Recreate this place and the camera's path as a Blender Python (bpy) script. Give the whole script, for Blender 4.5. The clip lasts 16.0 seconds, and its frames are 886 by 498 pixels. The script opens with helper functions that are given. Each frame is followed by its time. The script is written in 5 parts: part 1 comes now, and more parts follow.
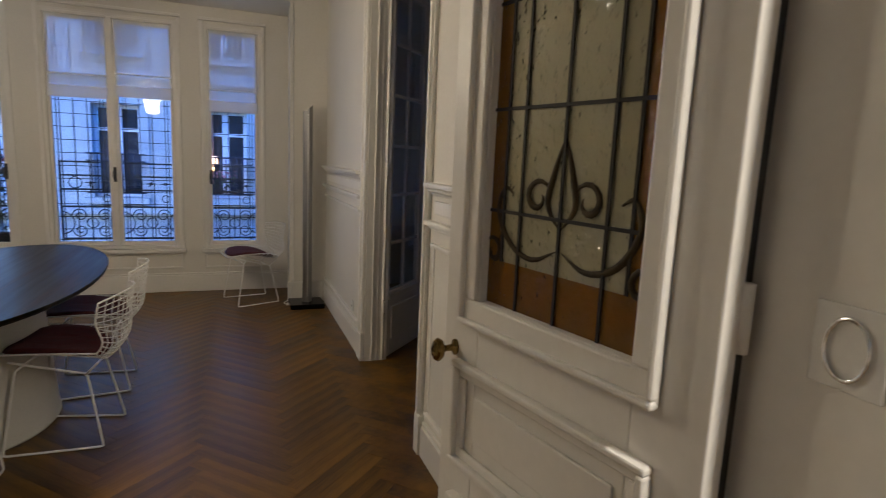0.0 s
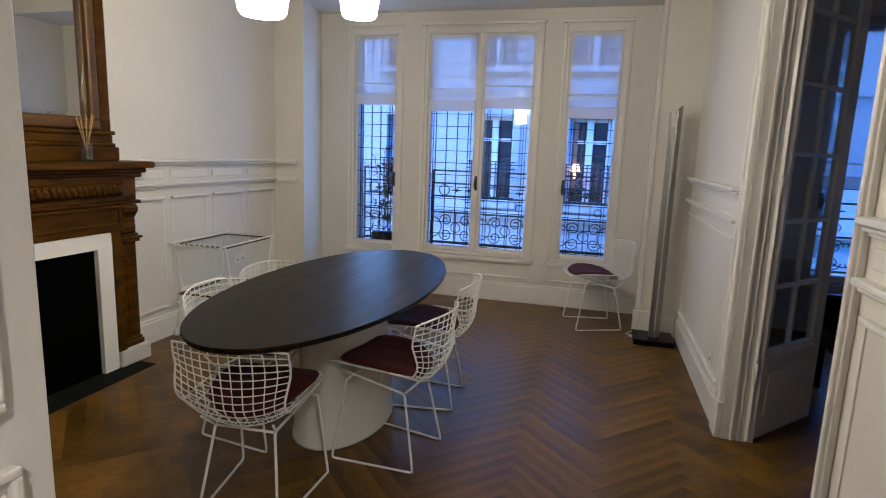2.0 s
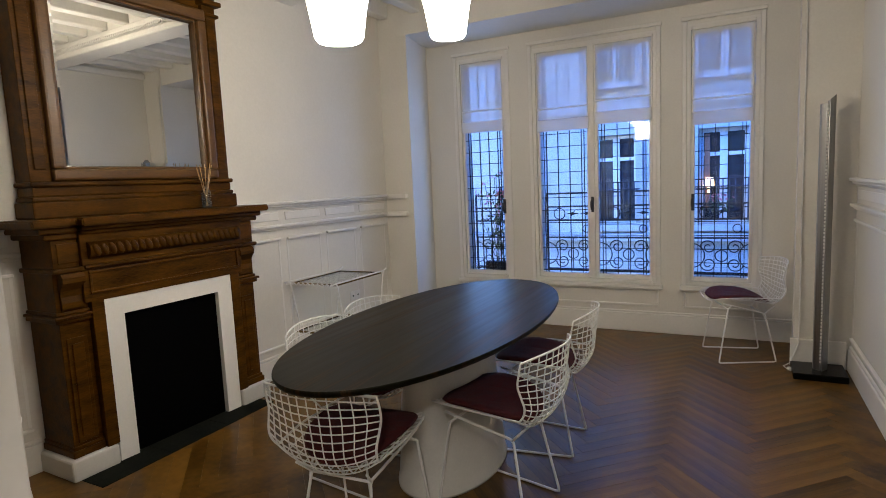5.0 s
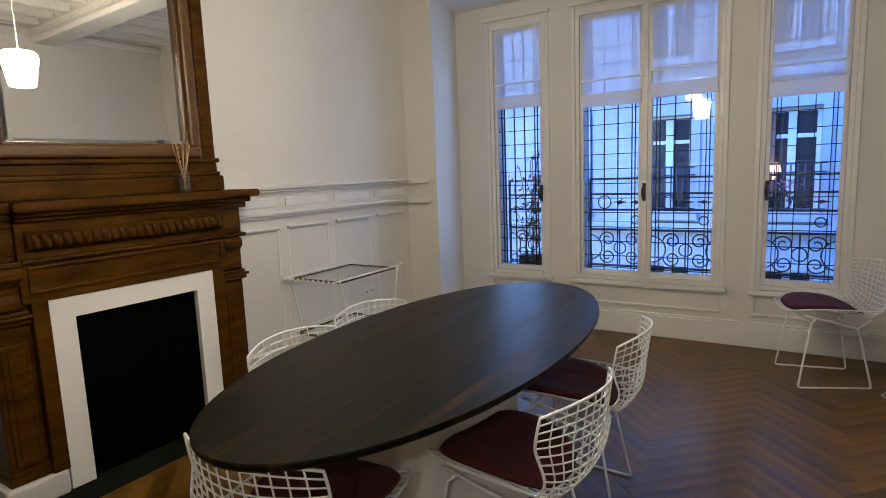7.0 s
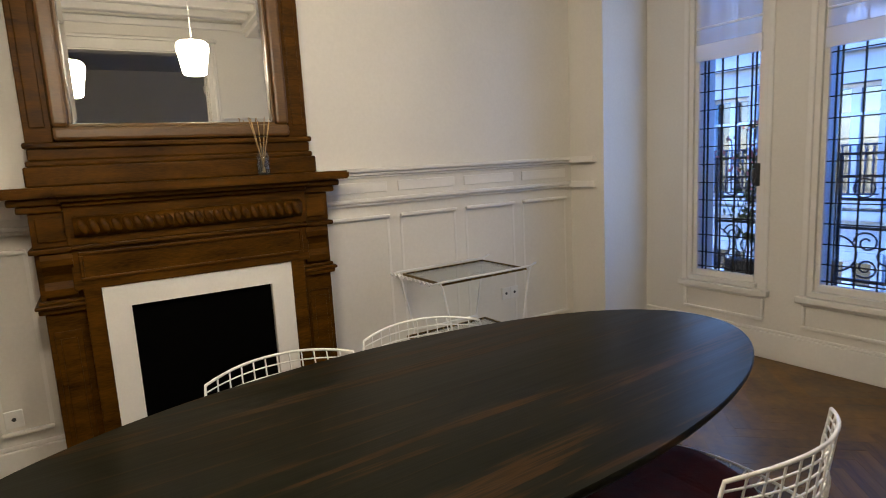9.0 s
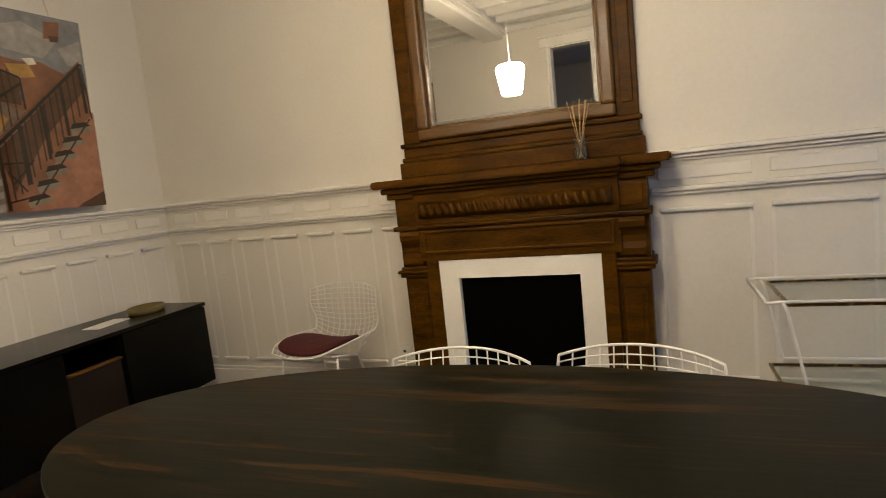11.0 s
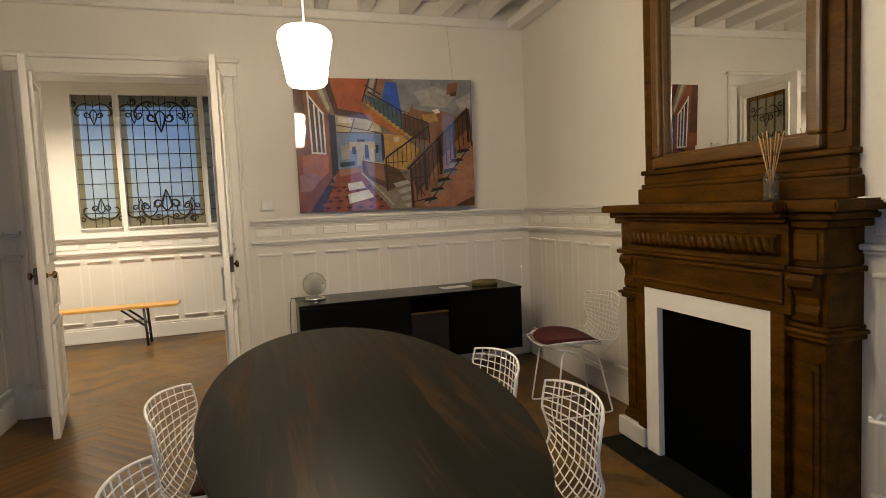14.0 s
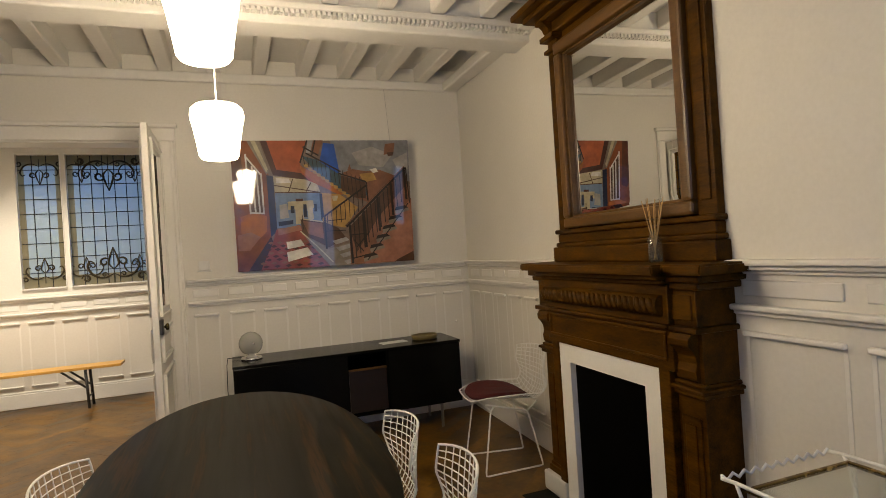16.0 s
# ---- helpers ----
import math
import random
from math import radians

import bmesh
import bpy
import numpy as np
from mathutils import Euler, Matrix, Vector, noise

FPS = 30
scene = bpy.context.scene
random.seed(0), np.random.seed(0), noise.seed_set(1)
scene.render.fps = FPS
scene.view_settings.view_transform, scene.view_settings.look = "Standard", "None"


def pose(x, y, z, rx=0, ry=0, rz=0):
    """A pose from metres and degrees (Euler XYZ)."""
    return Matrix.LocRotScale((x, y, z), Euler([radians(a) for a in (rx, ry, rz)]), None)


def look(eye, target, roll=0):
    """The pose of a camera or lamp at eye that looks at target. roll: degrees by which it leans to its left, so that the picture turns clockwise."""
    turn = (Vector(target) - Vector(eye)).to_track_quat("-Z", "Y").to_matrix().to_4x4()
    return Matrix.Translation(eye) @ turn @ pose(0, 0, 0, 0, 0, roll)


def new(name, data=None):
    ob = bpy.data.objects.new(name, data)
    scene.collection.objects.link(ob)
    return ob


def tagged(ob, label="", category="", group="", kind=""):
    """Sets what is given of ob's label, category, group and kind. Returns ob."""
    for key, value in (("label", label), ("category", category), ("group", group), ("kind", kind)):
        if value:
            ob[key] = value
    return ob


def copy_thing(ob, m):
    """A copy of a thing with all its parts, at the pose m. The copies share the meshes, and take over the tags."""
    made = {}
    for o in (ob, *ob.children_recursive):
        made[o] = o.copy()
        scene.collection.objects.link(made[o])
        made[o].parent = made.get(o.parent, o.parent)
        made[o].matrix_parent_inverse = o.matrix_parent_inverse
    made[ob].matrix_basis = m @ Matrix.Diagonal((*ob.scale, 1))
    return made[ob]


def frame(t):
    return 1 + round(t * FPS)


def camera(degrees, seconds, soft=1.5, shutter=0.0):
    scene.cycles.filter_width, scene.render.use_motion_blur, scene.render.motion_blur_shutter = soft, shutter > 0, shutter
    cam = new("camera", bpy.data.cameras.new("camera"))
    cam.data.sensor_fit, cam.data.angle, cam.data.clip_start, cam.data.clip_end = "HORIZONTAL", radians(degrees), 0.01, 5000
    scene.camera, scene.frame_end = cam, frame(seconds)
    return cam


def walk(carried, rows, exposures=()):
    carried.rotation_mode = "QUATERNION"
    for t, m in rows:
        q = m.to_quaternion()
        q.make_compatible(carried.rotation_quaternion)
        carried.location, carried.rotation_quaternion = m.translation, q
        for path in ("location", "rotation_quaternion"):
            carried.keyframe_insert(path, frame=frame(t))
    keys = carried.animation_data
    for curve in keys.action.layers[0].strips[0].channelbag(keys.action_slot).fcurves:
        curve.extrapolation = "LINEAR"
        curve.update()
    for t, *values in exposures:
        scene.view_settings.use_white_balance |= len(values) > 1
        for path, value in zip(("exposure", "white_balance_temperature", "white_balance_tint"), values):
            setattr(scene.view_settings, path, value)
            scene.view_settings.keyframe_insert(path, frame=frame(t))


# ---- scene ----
cam = camera(75.9, 16.0, soft=0.9, shutter=0.15)
PATH = [
    (0, (3.142, -0.536, 1.425), (3.839, 1.313, 1.113), 2.5),
    (0.5, (3.129, -0.424, 1.409), (3.411, 1.518, 1.024), 2.7),
    (1, (3.105, -0.226, 1.423), (3.266, 1.729, 1.034), 4.6),
    (1.5, (3.147, -0.061, 1.432), (3.066, 1.902, 1.061), 3.3),
    (2, (3.26, 0.109, 1.454), (2.758, 2.015, 1.113), 2.1),
    (2.5, (3.299, 0.221, 1.423), (2.564, 2.048, 1.075), 1.3),
    (3, (3.299, 0.278, 1.429), (2.522, 2.104, 1.179), 0.8),
    (5.5, (3.276, 0.416, 1.404), (2.344, 2.17, 1.172), -2.7),
    (6, (3.22, 0.54, 1.41), (2.313, 2.307, 1.174), -1.4),
    (6.5, (3.201, 0.743, 1.389), (2.239, 2.48, 1.143), -2.1),
    (7, (3.129, 0.968, 1.386), (2.082, 2.65, 1.108), -2.2),
    (7.5, (3.145, 1.227, 1.363), (2.029, 2.858, 1.059), -1.4),
    (8, (3.143, 1.47, 1.364), (1.907, 3.013, 1.063), -1.7),
    (10.5, (3.143, 2.905, 1.27), (1.176, 2.678, 0.988), -5.5),
    (11, (3.073, 3.138, 1.305), (1.21, 2.453, 1.056), -6.1),
    (11.5, (3.019, 3.436, 1.326), (1.38, 2.307, 1.139), -6.5),
    (12, (2.957, 3.725, 1.356), (1.594, 2.267, 1.223), -6.1),
    (12.5, (2.737, 4.017, 1.343), (1.631, 2.355, 1.232), -6.0),
    (13, (2.603, 4.294, 1.338), (1.719, 2.502, 1.261), -5.1),
    (13.5, (2.499, 4.512, 1.36), (1.839, 2.626, 1.269), -4.0),
    (14, (2.283, 4.635, 1.348), (1.679, 2.733, 1.203), -2.6),
    (14.5, (2.173, 4.733, 1.379), (1.585, 2.824, 1.278), -1.5),
    (15, (2.104, 4.788, 1.398), (1.474, 2.891, 1.351), -3.0),
    (15.5, (2.06, 4.805, 1.411), (1.339, 2.939, 1.418), -3.5),
    (16, (2.02, 4.819, 1.427), (1.325, 2.944, 1.431), -3.7),
]
walk(cam, [(t, look(eye, target, roll)) for t, eye, target, roll in PATH], exposures=[(0.0, 0.80, 6500, 10), (0.6, 0.98, 6250, 10), (1.5, 1.26, 5950, 10), (3.0, 1.35, 5900, 10), (6.0, 1.24, 6100, 10), (8.2, 1.38, 6150, 10), (10.3, 1.33, 7100, 10), (11.5, 1.46, 7150, 10), (13.5, 1.28, 7250, 10), (16.0, 1.10, 7250, 10)])

# ---- world and light ----
world = bpy.data.worlds.new("dusk")
scene.world = world
world.use_nodes = True
_nt = world.node_tree
_sky = _nt.nodes.new("ShaderNodeTexSky")
_sky.sky_type = "NISHITA"
_sky.sun_disc = False
_sky.sun_elevation = radians(4)
_sky.sun_rotation = radians(200)
_sky.ozone_density = 6.0
_dusk = _nt.nodes.new("ShaderNodeMix")
_dusk.data_type, _dusk.blend_type = "RGBA", "MULTIPLY"
_dusk.inputs["Factor"].default_value = 1.0
_dusk.inputs["B"].default_value = (0.45, 0.72, 1.25, 1)
_nt.links.new(_sky.outputs["Color"], _dusk.inputs["A"])
_nt.links.new(_dusk.outputs["Result"], _nt.nodes["Background"].inputs["Color"])
_nt.nodes["Background"].inputs["Strength"].default_value = 1.6


def sun_lamp():
    d = bpy.data.lights.new("dusk_sun", "SUN")
    d.energy, d.angle, d.color = 1.2, radians(25), (0.55, 0.75, 1.0)
    ob = new("dusk_sun", d)
    ob.matrix_world = look((0, 0, 20), (3, 14, 0))
    return ob


def window_light(x0, x1, watts):
    """Blue area lamp added inside one window opening to boost the dusk sky light."""
    d = bpy.data.lights.new("window_light", "AREA")
    d.shape, d.size, d.size_y = "RECTANGLE", x1 - x0, 2.0
    d.energy, d.color = watts, (0.30, 0.52, 1.0)
    ob = new("window_light", d)
    ob.matrix_world = look(((x0 + x1) / 2, 5.575, 1.52), ((x0 + x1) / 2, 0.0, 1.52))
    return ob


# the first lamp is strongest, to brighten the west pier's reveal
for _x0, _x1, _w in ((0.85, 1.27, 2.6), (1.62, 2.62, 0.9), (2.96, 3.39, 0.6)):
    window_light(_x0, _x1, _w)


HALL_WHITE = (1.0, 0.915, 0.80)


def downlight(name, place, watts, colour, radius=0.08):
    """A ceiling spot that shines straight down with a soft edge."""
    d = bpy.data.lights.new(name, "SPOT")
    d.energy, d.color, d.shadow_soft_size = watts, colour, radius
    d.spot_size, d.spot_blend = radians(152), 1.0
    ob = new(name, d)
    ob.location = place
    return ob


LAMPS = ((2.048, 2.028, 1.907), (2.065, 2.856, 2.081))  # bottoms of the two pendants
SHADE_GLOW = 29.0
HALL_WATTS = 150.0


# ---- materials ----
def ramp_colours(nodes, links, fac, stops):
    r = nodes.new("ShaderNodeValToRGB")
    while len(r.color_ramp.elements) < len(stops):
        r.color_ramp.elements.new(0.5)
    for e, (p, c) in zip(r.color_ramp.elements, stops):
        e.position, e.color = p, (*c, 1)
    links.new(fac, r.inputs["Fac"])
    return r.outputs["Color"]


def surface(name, dark, light, rough=0.5, metal=0.0, scale=6.0, stretch=(1, 1, 1), bump=0.05, fine=90.0, coat=0.0, vary=0.0, spec=0.5, streak=None):
    """Two-scale procedural surface; vary: tone change from piece to piece."""
    m = bpy.data.materials.new(name)
    m.use_nodes = True
    n, l = m.node_tree.nodes, m.node_tree.links
    b = n["Principled BSDF"]
    tc, mp = n.new("ShaderNodeTexCoord"), n.new("ShaderNodeMapping")
    mp.inputs["Scale"].default_value = stretch
    l.new(tc.outputs["Object"], mp.inputs["Vector"])
    big, small = n.new("ShaderNodeTexNoise"), n.new("ShaderNodeTexNoise")
    big.inputs["Scale"].default_value, big.inputs["Detail"].default_value = scale, 5
    small.inputs["Scale"].default_value, small.inputs["Detail"].default_value = fine, 3
    l.new(mp.outputs["Vector"], big.inputs["Vector"])
    l.new(mp.outputs["Vector"], small.inputs["Vector"])
    mix = n.new("ShaderNodeMix")
    mix.inputs["Factor"].default_value = 0.35
    l.new(big.outputs["Fac"], mix.inputs["A"])
    l.new(small.outputs["Fac"], mix.inputs["B"])
    fac = mix.outputs["Result"]
    if vary:
        info, sub, add = n.new("ShaderNodeObjectInfo"), n.new("ShaderNodeMath"), n.new("ShaderNodeMath")
        geo = n.new("ShaderNodeNewGeometry")
        both = n.new("ShaderNodeMath")
        both.operation = "ADD"
        l.new(info.outputs["Random"], both.inputs[0])
        l.new(geo.outputs["Random Per Island"], both.inputs[1])
        fr = n.new("ShaderNodeMath")
        fr.operation = "FRACT"
        l.new(both.outputs[0], fr.inputs[0])
        sub.operation, sub.inputs[1].default_value = "MULTIPLY_ADD", vary
        sub.inputs[2].default_value = -vary / 2
        l.new(fr.outputs[0], sub.inputs[0])
        l.new(fac, add.inputs[0])
        l.new(sub.outputs[0], add.inputs[1])
        fac = add.outputs[0]
        sheen = fr.outputs[0]
    l.new(ramp_colours(n, l, fac, ((0.3, dark), (0.7, light)) if streak is None else ((0.3, dark), (0.535, light), (0.60, streak), (0.66, light))), b.inputs["Base Color"])
    rr = n.new("ShaderNodeMath")
    rr.operation = "MULTIPLY_ADD"
    rr.inputs[1].default_value, rr.inputs[2].default_value = (0.12, rough - 0.06) if vary else (0.25, rough - 0.12)
    l.new(sheen if vary else big.outputs["Fac"], rr.inputs[0])
    if rough > 0.05:
        l.new(rr.outputs[0], b.inputs["Roughness"])
    else:
        b.inputs["Roughness"].default_value = rough
    b.inputs["Metallic"].default_value = metal
    b.inputs["Coat Weight"].default_value = coat
    b.inputs["Coat Roughness"].default_value = 0.08
    b.inputs["Specular IOR Level"].default_value = spec
    if bump:
        bp = n.new("ShaderNodeBump")
        bp.inputs["Strength"].default_value, bp.inputs["Distance"].default_value = bump, 0.02
        l.new(mix.outputs["Result"], bp.inputs["Height"])
        l.new(bp.outputs["Normal"], b.inputs["Normal"])
    return m


def glowing(name, colour, strength):
    m = bpy.data.materials.new(name)
    m.use_nodes = True
    b = m.node_tree.nodes["Principled BSDF"]
    b.inputs["Base Color"].default_value = (0.8, 0.8, 0.8, 1)
    b.inputs["Emission Color"].default_value = (*colour, 1)
    b.inputs["Emission Strength"].default_value = strength
    b.inputs["Roughness"].default_value = 0.25
    return m


def glass(name, colour=(1, 1, 1), rough=0.0, bump=0.0, scale=40.0, tint=0.0, spec=0.1):
    """Thin pane: clear or coloured, mixed with a mirror sheen."""
    m = bpy.data.materials.new(name)
    m.use_nodes = True
    n, l = m.node_tree.nodes, m.node_tree.links
    n.remove(n["Principled BSDF"])
    out = n["Material Output"]
    tr, gl, mx = n.new("ShaderNodeBsdfTransparent"), n.new("ShaderNodeBsdfGlossy"), n.new("ShaderNodeMixShader")
    tr.inputs["Color"].default_value = (*colour, 1)
    gl.inputs["Roughness"].default_value = rough
    fr, p4, ma = n.new("ShaderNodeLayerWeight"), n.new("ShaderNodeMath"), n.new("ShaderNodeMath")
    p4.operation, p4.inputs[1].default_value = "POWER", 4.0
    ma.operation, ma.inputs[1].default_value, ma.inputs[2].default_value = "MULTIPLY_ADD", 0.8, 0.035
    l.new(fr.outputs["Facing"], p4.inputs[0])
    l.new(p4.outputs[0], ma.inputs[0])
    l.new(ma.outputs[0], mx.inputs[0])
    body = tr.outputs[0]
    if tint:
        tl, m2 = n.new("ShaderNodeBsdfTranslucent"), n.new("ShaderNodeMixShader")
        tl.inputs["Color"].default_value = (*colour, 1)
        df = n.new("ShaderNodeBsdfDiffuse")
        df.inputs["Color"].default_value = (*colour, 1)
        m3 = n.new("ShaderNodeMixShader")
        l.new(tl.outputs[0], m3.inputs[1])
        l.new(df.outputs[0], m3.inputs[2])
        m2.inputs[0].default_value = tint
        l.new(tr.outputs[0], m2.inputs[1])
        l.new(m3.outputs[0], m2.inputs[2])
        body = m2.outputs[0]
    l.new(body, mx.inputs[1])
    l.new(gl.outputs[0], mx.inputs[2])
    if bump:
        tx, bp = n.new("ShaderNodeTexNoise"), n.new("ShaderNodeBump")
        tx.inputs["Scale"].default_value, tx.inputs["Detail"].default_value = scale, 2
        tc = n.new("ShaderNodeTexCoord")
        l.new(tc.outputs["Object"], tx.inputs["Vector"])
        bp.inputs["Strength"].default_value, bp.inputs["Distance"].default_value = bump, 0.02
        l.new(tx.outputs["Fac"], bp.inputs["Height"])
        l.new(bp.outputs["Normal"], gl.inputs["Normal"])
        l.new(bp.outputs["Normal"], fr.inputs["Normal"])
    l.new(mx.outputs[0], out.inputs["Surface"])
    return m


PAINT = surface("wall_paint", (0.63, 0.60, 0.54), (0.72, 0.69, 0.63), rough=0.62, scale=1.2, bump=0.03, fine=60)
TRIM = surface("trim_paint", (0.69, 0.665, 0.615), (0.77, 0.745, 0.695), rough=0.42, scale=2.5, bump=0.03, fine=45)
CEIL = surface("ceiling_paint", (0.66, 0.64, 0.60), (0.74, 0.72, 0.68), rough=0.8, scale=2.0, bump=0.08, fine=30)
OAK = surface("oak_parquet", (0.044, 0.0195, 0.0022), (0.185, 0.090, 0.0118), rough=0.37, scale=2.0, stretch=(0.6, 7, 7), bump=0.035, fine=16, vary=0.24, spec=0.36)
WOOD = surface("walnut_mantel", (0.015, 0.0055, 0.0005), (0.108, 0.0430, 0.0027), rough=0.40, scale=4.0, stretch=(5, 1, 5), bump=0.10, fine=35, spec=0.09)
DARKWOOD = surface("dark_flap", (0.005, 0.0025, 0.002), (0.011, 0.005, 0.0035), rough=0.4, scale=4.0, stretch=(1, 5, 5), bump=0.05)
GILT = surface("old_gilt_wood", (0.060, 0.025, 0.0032), (0.135, 0.060, 0.008), rough=0.38, scale=5.0, stretch=(4, 1, 4), bump=0.08, fine=40)
TABLE = surface("black_stained_oak", (0.0030, 0.0032, 0.0014), (0.0062, 0.0058, 0.0026), rough=0.36, scale=2.2, stretch=(11, 0.55, 1), bump=0.04, fine=7, spec=0.09, streak=(0.034, 0.016, 0.004))
PLASTER = surface("white_plinth", (0.56, 0.54, 0.49), (0.66, 0.64, 0.585), rough=0.5, scale=5.0, bump=0.02)
MARBLE = surface("white_surround", (0.74, 0.72, 0.67), (0.82, 0.80, 0.75), rough=0.45, scale=3.0, bump=0.03)
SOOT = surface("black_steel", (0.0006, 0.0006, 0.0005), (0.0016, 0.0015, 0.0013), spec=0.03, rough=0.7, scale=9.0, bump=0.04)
SLATE = surface("slate_hearth", (0.005, 0.006, 0.005), (0.016, 0.017, 0.013), spec=0.04, rough=0.8, scale=5.0, bump=0.12, fine=50)
WIRE = surface("white_enamel", (0.74, 0.73, 0.70), (0.82, 0.81, 0.78), rough=0.35, scale=20.0, bump=0.0)
PADS = surface("oxblood_felt", (0.042, 0.0026, 0.0034), (0.090, 0.007, 0.007), rough=0.9, scale=30.0, bump=0.25, fine=300)
LACQUER = surface("black_lacquer", (0.0022, 0.0022, 0.002), (0.0035, 0.0035, 0.003), spec=0.16, rough=0.22, scale=2.0, bump=0.0)
STEEL = surface("brushed_steel", (0.27, 0.265, 0.26), (0.42, 0.415, 0.41), rough=0.34, metal=1.0, scale=4.0, stretch=(30, 30, 0.4), bump=0.03)
# same steel, darkened to put shade on the column's right side
STEEL_SHADED = surface("brushed_steel_shaded", (0.26, 0.257, 0.25), (0.38, 0.377, 0.37), rough=0.42, metal=1.0, scale=4.0, stretch=(30, 30, 0.4), bump=0.03)
CHROME = surface("chrome", (0.75, 0.75, 0.75), (0.85, 0.85, 0.85), rough=0.12, metal=1.0, scale=10.0, bump=0.0)
BRASS = surface("aged_brass", (0.13, 0.085, 0.028), (0.30, 0.205, 0.07), rough=0.25, metal=1.0, scale=40.0, bump=0.05)
IRON = surface("black_iron", (0.012, 0.014, 0.020), (0.03, 0.033, 0.045), rough=0.5, scale=30.0, bump=0.1)
LEAD = surface("lead_came", (0.010, 0.009, 0.008), (0.028, 0.026, 0.023), spec=0.2, rough=0.65, scale=30.0, bump=0.05)
BENCH = surface("varnished_pine", (0.52, 0.27, 0.055), (0.66, 0.37, 0.09), rough=0.35, scale=3.0, stretch=(1, 12, 12), bump=0.04)
OLIVE = surface("olive_tray", (0.10, 0.075, 0.022), (0.17, 0.13, 0.045), rough=0.4, scale=20.0, bump=0.04)
PAPER = surface("white_paper", (0.72, 0.71, 0.68), (0.8, 0.79, 0.76), rough=0.8, scale=10.0, bump=0.02)
PLASTIC = surface("white_plastic", (0.66, 0.65, 0.62), (0.74, 0.73, 0.70), rough=0.4, scale=20.0, bump=0.0)
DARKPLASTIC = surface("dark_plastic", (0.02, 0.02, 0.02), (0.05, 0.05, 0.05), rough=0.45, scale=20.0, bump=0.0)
REEDS = surface("rattan_reed", (0.42, 0.26, 0.10), (0.58, 0.38, 0.17), rough=0.7, scale=20.0, bump=0.05)
STONE = surface("limestone_facade", (0.30, 0.30, 0.29), (0.42, 0.415, 0.40), rough=0.85, scale=0.8, bump=0.15, fine=12)
ZINC = surface("zinc_roof", (0.12, 0.13, 0.14), (0.2, 0.21, 0.22), rough=0.5, scale=1.0, bump=0.05)
ASPHALT = surface("asphalt", (0.035, 0.035, 0.036), (0.06, 0.06, 0.06), rough=0.9, scale=3.0, bump=0.2)
FARPANE = surface("dark_far_pane", (0.010, 0.012, 0.016), (0.03, 0.034, 0.04), rough=0.12, scale=2.0, bump=0.0)
SHUTTER = surface("white_far_frame", (0.5, 0.5, 0.5), (0.62, 0.62, 0.62), rough=0.6, scale=2.0, bump=0.0)
LEAF = surface("leaf_green", (0.03, 0.05, 0.02), (0.07, 0.10, 0.04), rough=0.6, scale=30.0, bump=0.1)
PETAL = surface("pink_petal", (0.35, 0.10, 0.14), (0.55, 0.22, 0.26), rough=0.7, scale=30.0, bump=0.1)
TERRA = surface("dark_planter", (0.02, 0.02, 0.022), (0.05, 0.05, 0.055), rough=0.6, scale=15.0, bump=0.1)
AMBER = glass("amber_glass", (0.38, 0.195, 0.028), rough=0.08, bump=0.5, scale=60, tint=0.5)
CATH = glass("cathedral_glass", (0.58, 0.55, 0.40), rough=0.06, bump=0.9, scale=45, tint=0.55)
ORNAMENT = surface("painted_ornament", (0.016, 0.011, 0.005), (0.065, 0.047, 0.020), spec=0.15, rough=0.7, scale=25.0, bump=0.1)
DULL = glass("dull_brown_glass", (0.36, 0.30, 0.17), rough=0.10, bump=0.5, scale=60, tint=0.6)
HALLGLASS = glass("pale_blue_glass", (0.66, 0.72, 0.62), rough=0.10, bump=0.5, scale=50, tint=0.42)
PANE = glass("window_glass", (0.94, 0.97, 0.98))
SHELFGLASS = glass("shelf_glass", (0.96, 0.985, 0.96))
SHEER = glass("sheer_blind", (1.0, 1.0, 1.0), rough=0.5, tint=0.40)
BLINDHEM = glass("blind_linen", (0.98, 0.97, 0.95), rough=0.6, tint=0.75)
OPAL = glowing("opal_glass", (1.0, 0.86, 0.66), SHADE_GLOW)
BOTTLE = glass("clear_bottle", (0.80, 0.80, 0.74), rough=0.03, tint=0.08)
GLOBE = glass("smoked_globe", (0.82, 0.82, 0.80), rough=0.04, tint=0.32)
WARMSHADE = glowing("warm_far_shade", (1.0, 0.55, 0.18), 2.2)
CURTAIN = surface("rust_curtain", (0.16, 0.07, 0.04), (0.26, 0.12, 0.07), rough=0.8, scale=4.0, stretch=(12, 12, 1), bump=0.1)
MIRROR = surface("mirror_silver", (0.74, 0.74, 0.71), (0.78, 0.78, 0.75), rough=0.0, metal=1.0, scale=2.0, bump=0.0)


# ---- building helpers ----
ORIGIN = {}


def thing(name, place, label, category, group="", kind=""):
    ob = new(name)
    ob.empty_display_size = 0.1
    ob.location = place
    ORIGIN[ob] = Vector(place)
    return tagged(ob, label, category, group, kind)


def flat(bm, smooth=False):
    for f in bm.faces:
        f.smooth = smooth
    return bm


def link_mesh(name, bm, material, origin):
    if origin.length:
        bmesh.ops.translate(bm, verts=bm.verts, vec=-origin)
    me = bpy.data.meshes.new(name)
    bm.to_mesh(me)
    bm.free()
    for mat in material if isinstance(material, (list, tuple)) else (material,):
        me.materials.append(mat)
    return new(name, me)


